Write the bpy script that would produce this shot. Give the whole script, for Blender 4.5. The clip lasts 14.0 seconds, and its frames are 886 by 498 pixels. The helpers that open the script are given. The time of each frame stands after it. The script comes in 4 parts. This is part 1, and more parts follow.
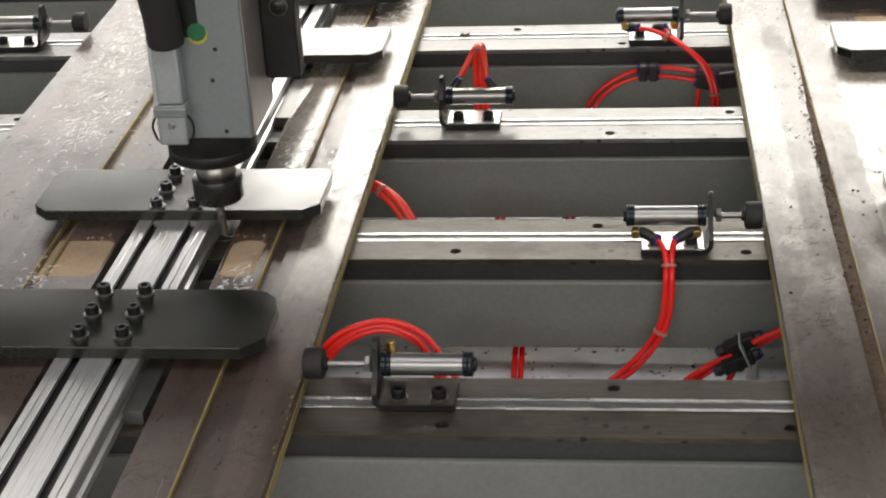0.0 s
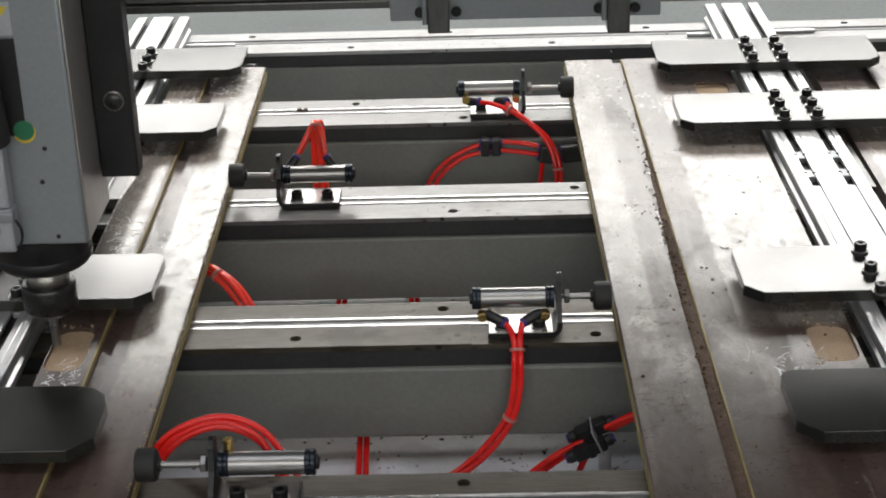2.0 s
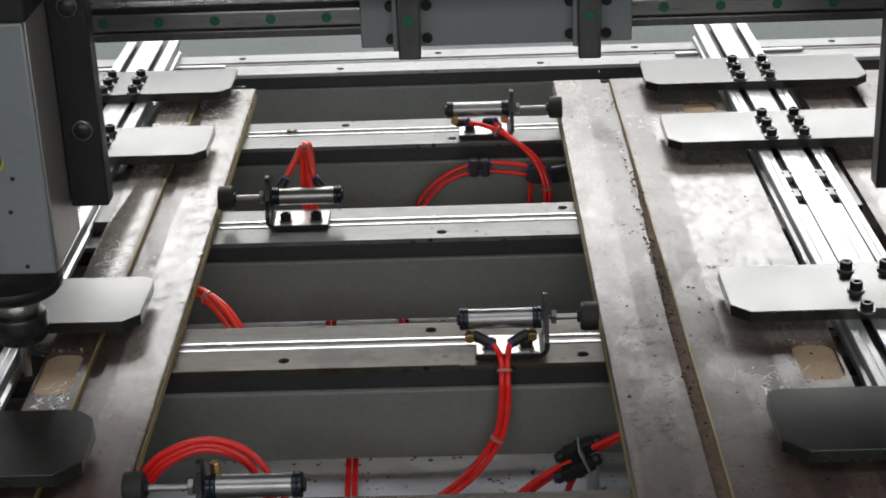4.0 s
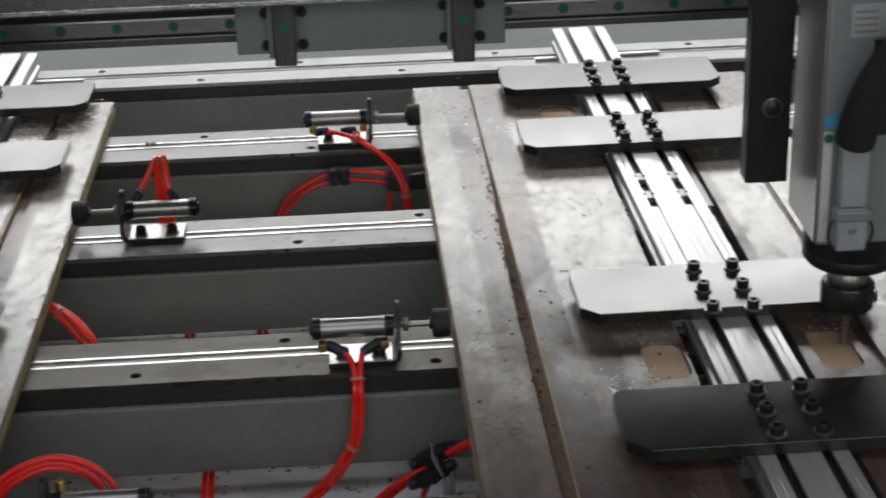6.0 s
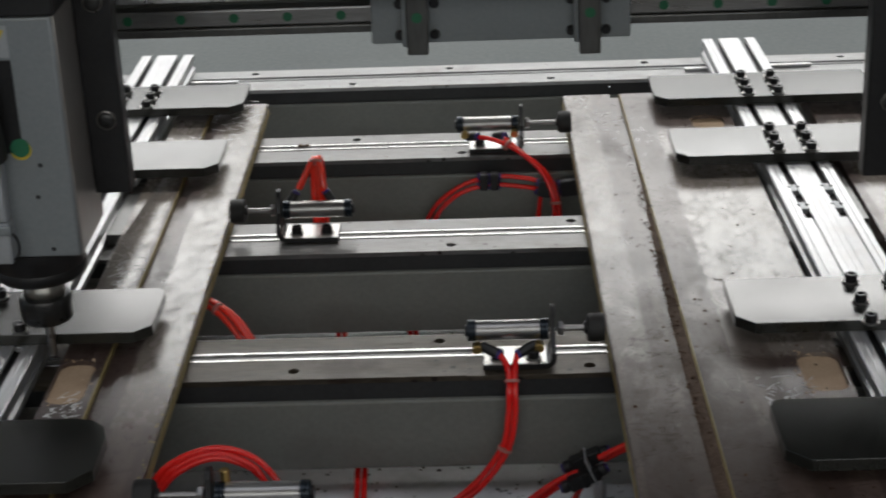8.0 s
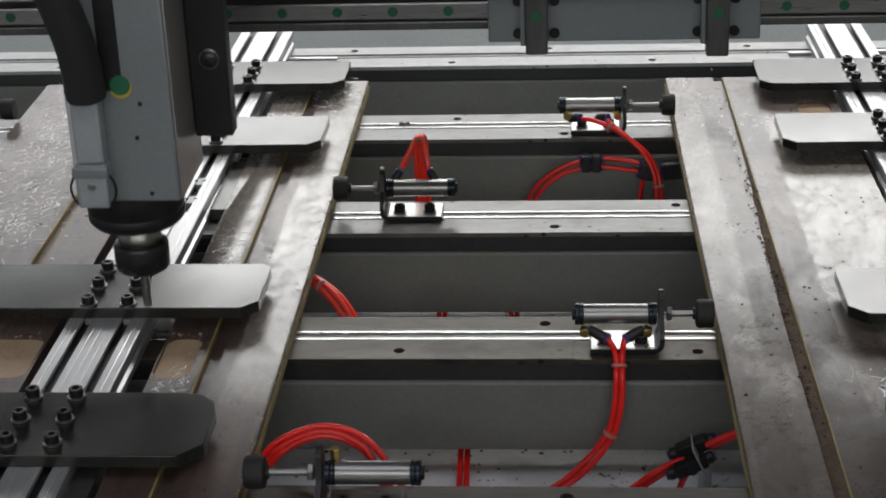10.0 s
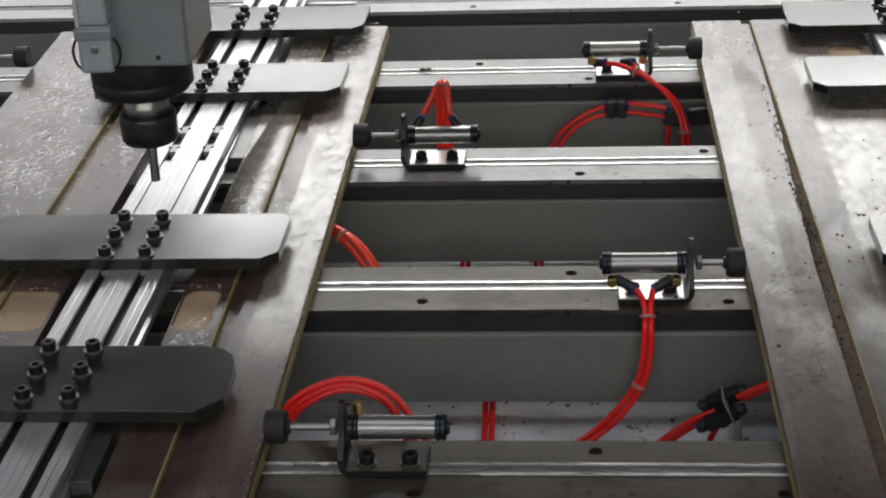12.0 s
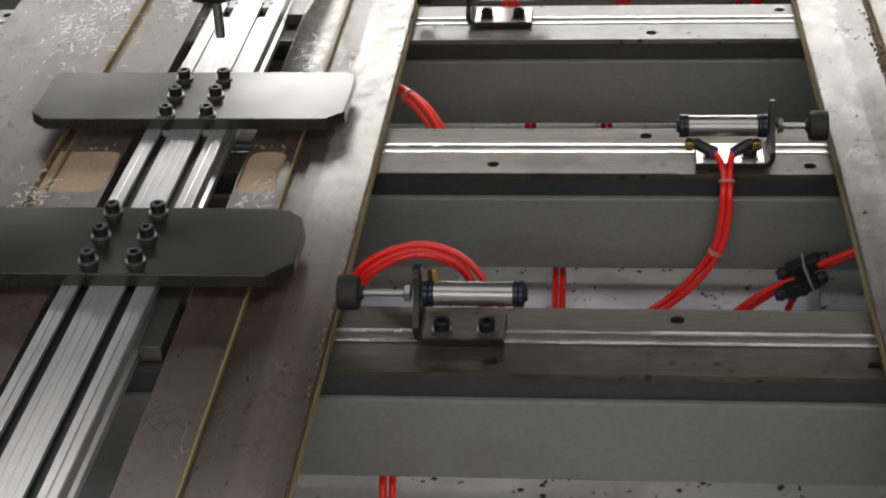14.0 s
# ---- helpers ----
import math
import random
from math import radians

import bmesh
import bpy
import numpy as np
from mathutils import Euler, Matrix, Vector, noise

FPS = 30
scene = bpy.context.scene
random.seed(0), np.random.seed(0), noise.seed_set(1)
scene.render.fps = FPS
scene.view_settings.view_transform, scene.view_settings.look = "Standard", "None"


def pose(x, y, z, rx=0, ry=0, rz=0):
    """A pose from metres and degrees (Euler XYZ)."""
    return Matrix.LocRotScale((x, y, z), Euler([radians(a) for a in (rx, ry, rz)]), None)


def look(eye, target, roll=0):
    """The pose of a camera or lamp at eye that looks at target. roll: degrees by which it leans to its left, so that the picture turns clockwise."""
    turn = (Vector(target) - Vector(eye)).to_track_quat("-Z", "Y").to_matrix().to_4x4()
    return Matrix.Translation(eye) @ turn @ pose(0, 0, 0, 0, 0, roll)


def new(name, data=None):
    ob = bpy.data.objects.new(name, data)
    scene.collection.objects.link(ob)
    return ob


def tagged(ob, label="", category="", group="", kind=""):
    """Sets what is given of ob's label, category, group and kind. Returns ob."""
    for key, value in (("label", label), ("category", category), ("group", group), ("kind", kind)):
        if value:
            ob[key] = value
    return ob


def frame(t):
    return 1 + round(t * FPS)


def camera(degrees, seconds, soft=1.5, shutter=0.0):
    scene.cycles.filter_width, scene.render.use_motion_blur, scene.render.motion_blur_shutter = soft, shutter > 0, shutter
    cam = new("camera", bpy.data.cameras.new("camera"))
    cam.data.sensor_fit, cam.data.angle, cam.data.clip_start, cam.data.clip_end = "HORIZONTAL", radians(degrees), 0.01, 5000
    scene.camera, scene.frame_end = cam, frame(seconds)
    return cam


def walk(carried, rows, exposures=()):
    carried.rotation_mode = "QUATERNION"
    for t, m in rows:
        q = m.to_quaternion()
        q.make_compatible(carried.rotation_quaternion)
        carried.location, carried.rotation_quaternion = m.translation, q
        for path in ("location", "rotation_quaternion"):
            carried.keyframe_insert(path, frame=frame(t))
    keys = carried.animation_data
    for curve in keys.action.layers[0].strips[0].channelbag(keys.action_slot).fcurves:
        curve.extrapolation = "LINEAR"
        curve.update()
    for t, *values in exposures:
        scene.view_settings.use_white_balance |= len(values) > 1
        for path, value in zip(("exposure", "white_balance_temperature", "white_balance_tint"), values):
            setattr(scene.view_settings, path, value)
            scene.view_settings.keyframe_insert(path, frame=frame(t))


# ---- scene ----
cam = camera(29.0, 14.0, soft=1.9, shutter=0.5)
PATH = [
    (0, (0.313, -1.575, 1.69), (0.085, 0.195, 0.788), -3.4),
    (0.5, (0.313, -1.558, 1.686), (0.12, 0.228, 0.808), -3.1),
    (1, (0.337, -1.545, 1.697), (0.216, 0.253, 0.83), -2.5),
    (1.5, (0.305, -1.52, 1.686), (0.254, 0.287, 0.831), -1.8),
    (2, (0.308, -1.504, 1.678), (0.265, 0.309, 0.836), -1.8),
    (2.5, (0.311, -1.509, 1.683), (0.267, 0.311, 0.854), -1.9),
    (5, (0.332, -1.508, 1.685), (0.298, 0.314, 0.861), -2.3),
    (5.5, (0.345, -1.508, 1.686), (0.336, 0.314, 0.862), -2.3),
    (6, (0.363, -1.513, 1.688), (0.446, 0.308, 0.866), -1.9),
    (6.5, (0.37, -1.515, 1.688), (0.495, 0.307, 0.872), -1.5),
    (7, (0.368, -1.521, 1.689), (0.507, 0.302, 0.879), -1.4),
    (7.5, (0.347, -1.527, 1.694), (0.424, 0.3, 0.884), -1.7),
    (8, (0.327, -1.528, 1.687), (0.269, 0.302, 0.882), -2.3),
    (8.5, (0.317, -1.527, 1.687), (0.22, 0.301, 0.883), -2.4),
    (9, (0.306, -1.524, 1.687), (0.179, 0.299, 0.875), -2.3),
    (11.5, (0.279, -1.496, 1.683), (0.132, 0.306, 0.829), -2.2),
    (12, (0.28, -1.482, 1.671), (0.118, 0.307, 0.791), -2.7),
    (12.5, (0.277, -1.474, 1.67), (0.104, 0.295, 0.753), -2.7),
    (13, (0.261, -1.457, 1.663), (0.083, 0.3, 0.724), -2.8),
    (13.5, (0.251, -1.448, 1.659), (0.062, 0.281, 0.672), -2.9),
    (14, (0.238, -1.442, 1.652), (0.04, 0.266, 0.631), -3.0),
]
walk(cam, [(t, look(eye, target, roll)) for t, eye, target, roll in PATH],
     exposures=[(0, 1.00, 7050, 10), (1.5, 0.88, 6850, 10), (2.5, 0.52, 6600, 10), (5, 0.35, 6500, 10), (5.5, 0.27, 6500, 10), (6, 0.15, 6500, 10),
                (6.5, -0.02, 6600, 10), (7, -0.05, 6600, 10), (9, 0.02, 6500, 10), (11.5, 0.26, 6500, 10), (12.5, 0.34, 6600, 10), (14, 0.60, 6800, 10)])


# ---- world and light ----
world = bpy.data.worlds.new("daylight")
scene.world = world
world.use_nodes = True
wn = world.node_tree.nodes
sky = wn.new("ShaderNodeTexSky")
sky.sky_type = 'NISHITA'
sky.sun_disc = False
sky.sun_elevation = radians(48)
sky.sun_rotation = radians(160)
wn["Background"].inputs["Strength"].default_value = 0.12
world.node_tree.links.new(sky.outputs["Color"], wn["Background"].inputs["Color"])


def assumed_opening_lamp(name, x, y, z, rx, rz, w, h, watts, color):
    d = bpy.data.lights.new(name, 'AREA')
    d.shape = 'RECTANGLE'
    d.size, d.size_y, d.energy, d.color = w, h, watts, color
    ob = new(name, d)
    ob.matrix_world = pose(x, y, z, rx, 0, rz)
    return ob


# lamps in assumed openings; the main north one is inferred from reflections
assumed_opening_lamp("assumed_opening_lamp", 1.35, 6.85, 3.95, -90, 0, 6.3, 1.5, 226, (1.0, 0.983, 0.945))
# unseen fill lamps, added to brighten left boards, beam faces, tray and tops
assumed_opening_lamp("assumed_opening_lamp", -3.2, 6.85, 2.95, -90, 0, 2.0, 0.9, 34, (1.0, 0.99, 0.985))
assumed_opening_lamp("assumed_opening_lamp", -5.85, 1.0, 3.0, 90, 90, 6.0, 2.0, 110, (1.0, 0.985, 0.955))
assumed_opening_lamp("assumed_opening_lamp", 0.2, -5.85, 3.4, 90, 0, 8.6, 1.8, 74, (1.0, 0.93, 0.74))
assumed_opening_lamp("assumed_roof_lamp", 0.3, -1.6, 5.38, 0, 0, 6.0, 2.6, 33, (1.0, 0.95, 0.84))
assumed_opening_lamp("assumed_roof_lamp", 0.3, 3.9, 5.38, 0, 0, 6.0, 1.6, 215, (1.0, 0.985, 0.955))


# ---- materials ----
def principled(name):
    m = bpy.data.materials.new(name)
    m.use_nodes = True
    return m, m.node_tree.nodes, m.node_tree.links, m.node_tree.nodes["Principled BSDF"]


def surface(name, dark, light, rough=(0.4, 0.6), metal=0.0, scale=20.0, fine=300.0, bump=0.1, stretch=(1, 1, 1),
            stain=None, stain_amount=0.35, stain_scale=6.0, specks=None, speck_scale=120.0, speck_cut=0.3, spec=0.5):
    """Two scales of colour variation, stains with a shape of their own, specks and fine relief."""
    m, n, l, p = principled(name)
    co = n.new("ShaderNodeTexCoord")
    mp = n.new("ShaderNodeMapping")
    mp.inputs["Scale"].default_value = stretch
    l.new(co.outputs["Object"], mp.inputs["Vector"])

    def noise_tex(s, detail=4.0, src=mp):
        t = n.new("ShaderNodeTexNoise")
        t.inputs["Scale"].default_value = s
        t.inputs["Detail"].default_value = detail
        l.new(src.outputs["Vector"] if src is mp else src.outputs["Object"], t.inputs["Vector"])
        return t

    def mix(a, b, fac, kind='MIX'):
        x = n.new("ShaderNodeMix")
        x.data_type = 'RGBA'
        x.blend_type = kind
        for sock, v in ((x.inputs[6], a), (x.inputs[7], b)):
            if isinstance(v, tuple):
                sock.default_value = (*v, 1)
            else:
                l.new(v, sock)
        l.new(fac, x.inputs[0])
        return x.outputs[2]

    def ramp(t, lo, hi):
        r = n.new("ShaderNodeMapRange")
        r.inputs[1].default_value, r.inputs[2].default_value = lo, hi
        l.new(t, r.inputs[0])
        return r.outputs[0]

    a, b = noise_tex(scale), noise_tex(fine, 3.0)
    blend = n.new("ShaderNodeMath")
    blend.operation = 'MULTIPLY_ADD'
    blend.inputs[1].default_value = 0.5
    l.new(a.outputs["Fac"], blend.inputs[0])
    half = n.new("ShaderNodeMath")
    half.operation = 'MULTIPLY'
    half.inputs[1].default_value = 0.5
    l.new(b.outputs["Fac"], half.inputs[0])
    l.new(half.outputs[0], blend.inputs[2])
    col = mix(dark, light, ramp(blend.outputs[0], 0.35, 0.65))
    if stain:
        s = noise_tex(stain_scale, 6.0, co)
        r = ramp(s.outputs["Fac"], 0.56, 0.66)
        k = n.new("ShaderNodeMath")
        k.operation = 'MULTIPLY'
        k.inputs[1].default_value = stain_amount
        l.new(r, k.inputs[0])
        col = mix(col, stain, k.outputs[0])
    if specks:
        v = n.new("ShaderNodeTexVoronoi")
        v.inputs["Scale"].default_value = speck_scale
        l.new(co.outputs["Object"], v.inputs["Vector"])
        d = noise_tex(speck_scale * 0.35, 2.0, co)
        mul = n.new("ShaderNodeMath")
        mul.operation = 'MULTIPLY'
        l.new(ramp(v.outputs["Distance"], speck_cut, speck_cut * 0.6), mul.inputs[0])
        l.new(ramp(d.outputs["Fac"], 0.55, 0.6), mul.inputs[1])
        col = mix(col, specks, mul.outputs[0])
    l.new(col, p.inputs["Base Color"])
    rr = n.new("ShaderNodeMapRange")
    rr.inputs[1].default_value, rr.inputs[2].default_value = 0.3, 0.7
    rr.inputs[3].default_value, rr.inputs[4].default_value = rough
    l.new(a.outputs["Fac"], rr.inputs[0])
    l.new(rr.outputs[0], p.inputs["Roughness"])
    p.inputs["Metallic"].default_value = metal
    p.inputs["Specular IOR Level"].default_value = spec
    bp = n.new("ShaderNodeBump")
    bp.inputs["Strength"].default_value = bump
    bp.inputs["Distance"].default_value = 0.002
    l.new(blend.outputs[0], bp.inputs["Height"])
    l.new(bp.outputs["Normal"], p.inputs["Normal"])
    return m


def phenolic():
    """Brown phenolic board: blotches, worn lighter bands along the grain, scratches and shreds of clinging film."""
    m, n, l, p = principled("brown_phenolic_board")
    co = n.new("ShaderNodeTexCoord")

    def tex(scale, detail=5.0, stretch=(1, 1, 1), distort=0.0, rough=0.55):
        mp = n.new("ShaderNodeMapping")
        mp.inputs["Scale"].default_value = stretch
        l.new(co.outputs["Object"], mp.inputs["Vector"])
        t = n.new("ShaderNodeTexNoise")
        t.inputs["Scale"].default_value, t.inputs["Detail"].default_value = scale, detail
        t.inputs["Distortion"].default_value, t.inputs["Roughness"].default_value = distort, rough
        l.new(mp.outputs[0], t.inputs["Vector"])
        return t.outputs["Fac"]

    def span(v, lo, hi, a=0.0, b=1.0):
        r = n.new("ShaderNodeMapRange")
        for k, x in enumerate((lo, hi, a, b)):
            r.inputs[k + 1].default_value = x
        l.new(v, r.inputs[0])
        return r.outputs[0]

    def math_node(op, a, b):
        x = n.new("ShaderNodeMath")
        x.operation = op
        for sock, v in zip(x.inputs, (a, b)):
            if isinstance(v, float):
                sock.default_value = v
            else:
                l.new(v, sock)
        return x.outputs[0]

    def mix(a, b, fac):
        x = n.new("ShaderNodeMix")
        x.data_type = 'RGBA'
        for sock, v in ((x.inputs[6], a), (x.inputs[7], b)):
            if isinstance(v, tuple):
                sock.default_value = (*v, 1)
            else:
                l.new(v, sock)
        l.new(fac, x.inputs[0])
        return x.outputs[2]

    blotch, grain, bands = tex(7, 6), tex(140, 4, (1, 0.35, 1)), tex(26, 2, (1, 0.012, 1))
    stains, worn = tex(15, 7, (1, 0.5, 1), 0.6), tex(4.5, 5, (1.3, 0.6, 1), 0.4)
    col = mix((0.054, 0.036, 0.030), (0.092, 0.063, 0.054), span(blotch, 0.35, 0.65))
    col = mix(col, (0.155, 0.112, 0.096), math_node('MULTIPLY', span(bands, 0.50, 0.56), 0.45))
    col = mix(col, (0.19, 0.15, 0.13), math_node('MULTIPLY', span(worn, 0.55, 0.68), 0.4))
    col = mix(col, (0.040, 0.025, 0.020), math_node('MULTIPLY', span(stains, 0.60, 0.68), 0.7))
    smear = math_node('MULTIPLY', span(tex(48, 6, (1, 0.6, 1), 0.4, 0.7), 0.57, 0.66), span(tex(6, 3), 0.42, 0.56))
    col = mix(col, (0.050, 0.030, 0.023), math_node('MULTIPLY', smear, 0.6))
    col = mix(col, (0.060, 0.036, 0.030), math_node('MULTIPLY', span(grain, 0.56, 0.75), 0.5))
    gouge = math_node('MULTIPLY', span(math_node('ABSOLUTE', math_node('SUBTRACT', tex(32, 3, (0.35, 1.6, 1), 0.9), 0.5), 0.0), 0.010, 0.003), span(tex(14, 3), 0.50, 0.56))
    col = mix(col, (0.045, 0.028, 0.022), math_node('MULTIPLY', gouge, 0.85))
    # worn bands, partly window sheen mixed into their colour, and an old wet stain by the groove
    sep = n.new("ShaderNodeSeparateXYZ")
    l.new(co.outputs["Object"], sep.inputs[0])
    wob = math_node('MULTIPLY', math_node('SUBTRACT', tex(40, 4), 0.5), 0.008)
    xx, yy = math_node('ADD', sep.outputs[0], wob), math_node('ADD', sep.outputs[1], math_node('MULTIPLY', wob, 4.0))

    def zone(x0, x1, y0, y1, soft=0.0015, ragged=None):
        z = math_node('MULTIPLY', math_node('MULTIPLY', span(xx, x0, x0 + soft), span(xx, x1, x1 - soft)),
                      math_node('MULTIPLY', span(yy, y0, y0 + 0.02), span(yy, y1, y1 - 0.02)))
        return math_node('MULTIPLY', z, span(ragged, 0.345, 0.385)) if ragged else z

    rag = tex(30, 7, (1, 0.5, 1), 0.3, 0.65)
    pale = math_node('MAXIMUM', zone(-0.036, 0.03, -0.14, 0.9, 0.0015, rag), zone(-0.112, -0.069, 0.12, 0.74, 0.0015, rag))
    pale = math_node('MAXIMUM', pale, zone(0.556, 0.664, -0.03, 0.64, 0.0015, tex(24, 7, (1, 0.7, 1), 0.3, 0.65)))
    pale = math_node('MAXIMUM', pale, zone(0.782, 0.92, 0.0, 0.66, 0.003, rag))
    pale = math_node('MAXIMUM', pale, math_node('MULTIPLY', zone(0.42, 0.480, -0.03, 0.9, 0.004, rag), 0.6))
    col = mix(col, (0.27, 0.243, 0.212), math_node('MULTIPLY', pale, 0.66))
    wet = math_node('MULTIPLY', zone(0.476, 0.548, -0.095, 0.015, 0.02), span(tex(18, 5), 0.44, 0.54))
    col = mix(col, (0.060, 0.044, 0.036), math_node('MULTIPLY', wet, 0.6))
    # crisp dried spills, fine dark pits and thin pale scratches
    spill = math_node('MULTIPLY', span(tex(46, 9, (1, 0.7, 1), 0.6, 0.78), 0.545, 0.565), span(tex(5.5, 4, (1, 0.7, 1)), 0.40, 0.60))
    col = mix(col, (0.046, 0.031, 0.025), math_node('MULTIPLY', spill, 0.55))
    pits = math_node('MULTIPLY', span(tex(230, 2, (1, 0.7, 1)), 0.665, 0.70), span(tex(9, 4), 0.42, 0.60))
    col = mix(col, (0.024, 0.016, 0.013), math_node('MULTIPLY', pits, 0.9))
    hair = math_node('MULTIPLY', span(math_node('ABSOLUTE', math_node('SUBTRACT', tex(22, 2, (1.7, 0.30, 1), 0.35), 0.5), 0.0), 0.0045, 0.0012), span(tex(10, 3), 0.50, 0.58))
    col = mix(col, (0.26, 0.225, 0.20), math_node('MULTIPLY', hair, 0.5))
    flake = math_node('MULTIPLY', span(math_node('ABSOLUTE', math_node('SUBTRACT', tex(58, 5, (0.55, 1.3, 1), 1.1, 0.6), 0.5), 0.0), 0.016, 0.006), span(tex(24, 5), 0.53, 0.57))
    col = mix(col, (0.036, 0.025, 0.020), math_node('MULTIPLY', flake, 0.8))
    # brown tone round the groove, stronger and rougher towards the near end
    near_brown = math_node('MULTIPLY', math_node('MULTIPLY', zone(0.437, 0.60, -0.70, 0.40, 0.004), span(yy, 0.24, 0.0)),
                      span(tex(15, 9, (1, 0.6, 1), 0.5, 0.74), 0.41, 0.50))
    col = mix(col, (0.058, 0.042, 0.032), math_node('MULTIPLY', near_brown, 0.6))
    l.new(col, p.inputs["Base Color"])
    rough = math_node('ADD', span(blotch, 0.3, 0.7, 0.255, 0.285), span(stains, 0.60, 0.66, 0.0, 0.08))
    rough = math_node('ADD', rough, span(grain, 0.4, 0.7, -0.02, 0.05))
    rough = math_node('ADD', rough, span(pale, 0.0, 1.0, 0.045, -0.03))
    rough = math_node('ADD', rough, math_node('MULTIPLY', smear, 0.06))
    rough = math_node('ADD', rough, math_node('MULTIPLY', spill, 0.05))
    rough = math_node('ADD', rough, math_node('MULTIPLY', near_brown, 0.17))
    rough = math_node('ADD', rough, math_node('MULTIPLY', math_node('MAXIMUM', pits, flake), 0.3))
    rough = math_node('ADD', rough, span(tex(85, 6, (1, 0.5, 1), 0.3, 0.7), 0.42, 0.60, -0.025, 0.04))
    l.new(math_node('ADD', rough, math_node('MULTIPLY', wet, 0.08)), p.inputs["Roughness"])
    b1 = n.new("ShaderNodeBump")
    b1.inputs["Strength"].default_value, b1.inputs["Distance"].default_value = 0.07, 0.0003
    ripple = math_node('MULTIPLY', math_node('MULTIPLY', tex(110, 5, (0.5, 1.6, 1), 0.5), pale), 0.8)
    l.new(math_node('ADD', tex(420, 3, (1, 0.25, 1)), ripple), b1.inputs["Height"])
    b2 = n.new("ShaderNodeBump")
    b2.inputs["Strength"].default_value, b2.inputs["Distance"].default_value = 0.10, 0.00016
    l.new(math_node('SUBTRACT', tex(240, 5, (1, 0.5, 1), 0.5, 0.65), math_node('MULTIPLY', math_node('MAXIMUM', math_node('MAXIMUM', pits, flake), gouge), 0.7)), b2.inputs["Height"])
    l.new(b1.outputs[0], b2.inputs["Normal"])
    l.new(b2.outputs[0], p.inputs["Normal"])
    p.inputs["Specular IOR Level"].default_value = 0.5
    return m


BAKELITE = phenolic()
BOARD_EDGE = surface("board_edge", (0.20, 0.15, 0.06), (0.33, 0.26, 0.11), (0.6, 0.8), 0, 40, 300, 0.2, (1, 0.1, 1))
POCKET = surface("raw_board_core", (0.40, 0.28, 0.18), (0.54, 0.40, 0.27), (0.75, 0.9), 0, 30, 400, 0.25)
STEEL = surface("brown_streaked_steel", (0.030, 0.025, 0.018), (0.092, 0.078, 0.060), (0.34, 0.55), 0.35, 16, 200, 0.16, (0.22, 4, 1),
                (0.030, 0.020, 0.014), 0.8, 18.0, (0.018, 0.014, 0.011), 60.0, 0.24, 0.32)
MID_STEEL = surface("grey_streaked_steel", (0.085, 0.083, 0.080), (0.185, 0.184, 0.182), (0.30, 0.48), 0.5, 16, 220, 0.10, (0.22, 4, 1),
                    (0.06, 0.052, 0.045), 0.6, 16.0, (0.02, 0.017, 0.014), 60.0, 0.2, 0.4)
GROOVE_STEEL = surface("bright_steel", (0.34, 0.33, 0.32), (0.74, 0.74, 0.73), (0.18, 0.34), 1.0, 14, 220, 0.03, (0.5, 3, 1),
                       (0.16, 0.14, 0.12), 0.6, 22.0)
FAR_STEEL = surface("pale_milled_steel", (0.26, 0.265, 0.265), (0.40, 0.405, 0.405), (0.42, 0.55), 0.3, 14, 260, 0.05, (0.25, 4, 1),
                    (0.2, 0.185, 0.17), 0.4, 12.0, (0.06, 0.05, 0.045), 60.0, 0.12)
GREY_PAINT = surface("grey_machine_paint", (0.142, 0.147, 0.134), (0.178, 0.184, 0.168), (0.35, 0.5), 0, 5, 200, 0.06,
                     stain=(0.10, 0.088, 0.076), stain_amount=0.4)
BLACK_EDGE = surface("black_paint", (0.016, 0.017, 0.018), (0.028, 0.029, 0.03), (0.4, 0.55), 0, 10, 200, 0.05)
PLATE = surface("dark_blued_steel", (0.012, 0.0128, 0.0110), (0.021, 0.0222, 0.0188), (0.17, 0.27), 0.0, 9, 250, 0.03, (1, 1, 1),
                (0.034, 0.031, 0.026), 0.35, 11.0, (0.008, 0.008, 0.008), 90.0, 0.12, spec=0.50)
BLACK_OXIDE = surface("black_oxide_steel", (0.014, 0.014, 0.015), (0.03, 0.03, 0.032), (0.3, 0.45), 0.5, 60, 400, 0.05)
WASHER = surface("dull_washer", (0.16, 0.155, 0.15), (0.30, 0.295, 0.285), (0.35, 0.5), 0.9, 60, 400, 0.05)
ALU = surface("anodised_aluminium", (0.42, 0.427, 0.435), (0.60, 0.606, 0.615), (0.32, 0.48), 0.6, 10, 300, 0.05, (4, 0.15, 1),
              (0.48, 0.46, 0.44), 0.3, 16.0)
CAP_BLUE_BLACK = surface("blue_black_anodised", (0.012, 0.018, 0.026), (0.022, 0.031, 0.042), (0.22, 0.34), 0.5, 40, 300, 0.03)
CHROME = surface("polished_steel_tube", (0.28, 0.275, 0.27), (0.40, 0.395, 0.39), (0.26, 0.40), 0.95, 30, 300, 0.03, (0.2, 2, 2))
WHITE_STEEL = surface("pale_plated_bracket", (0.52, 0.51, 0.49), (0.68, 0.67, 0.65), (0.26, 0.42), 0.75, 20, 200, 0.08,
                      stain=(0.16, 0.13, 0.11), stain_amount=0.6, stain_scale=30.0, specks=(0.06, 0.05, 0.04), speck_scale=220.0)
RUBBER = surface("black_rubber", (0.012, 0.012, 0.012), (0.022, 0.021, 0.021), (0.55, 0.75), 0, 50, 500, 0.15)
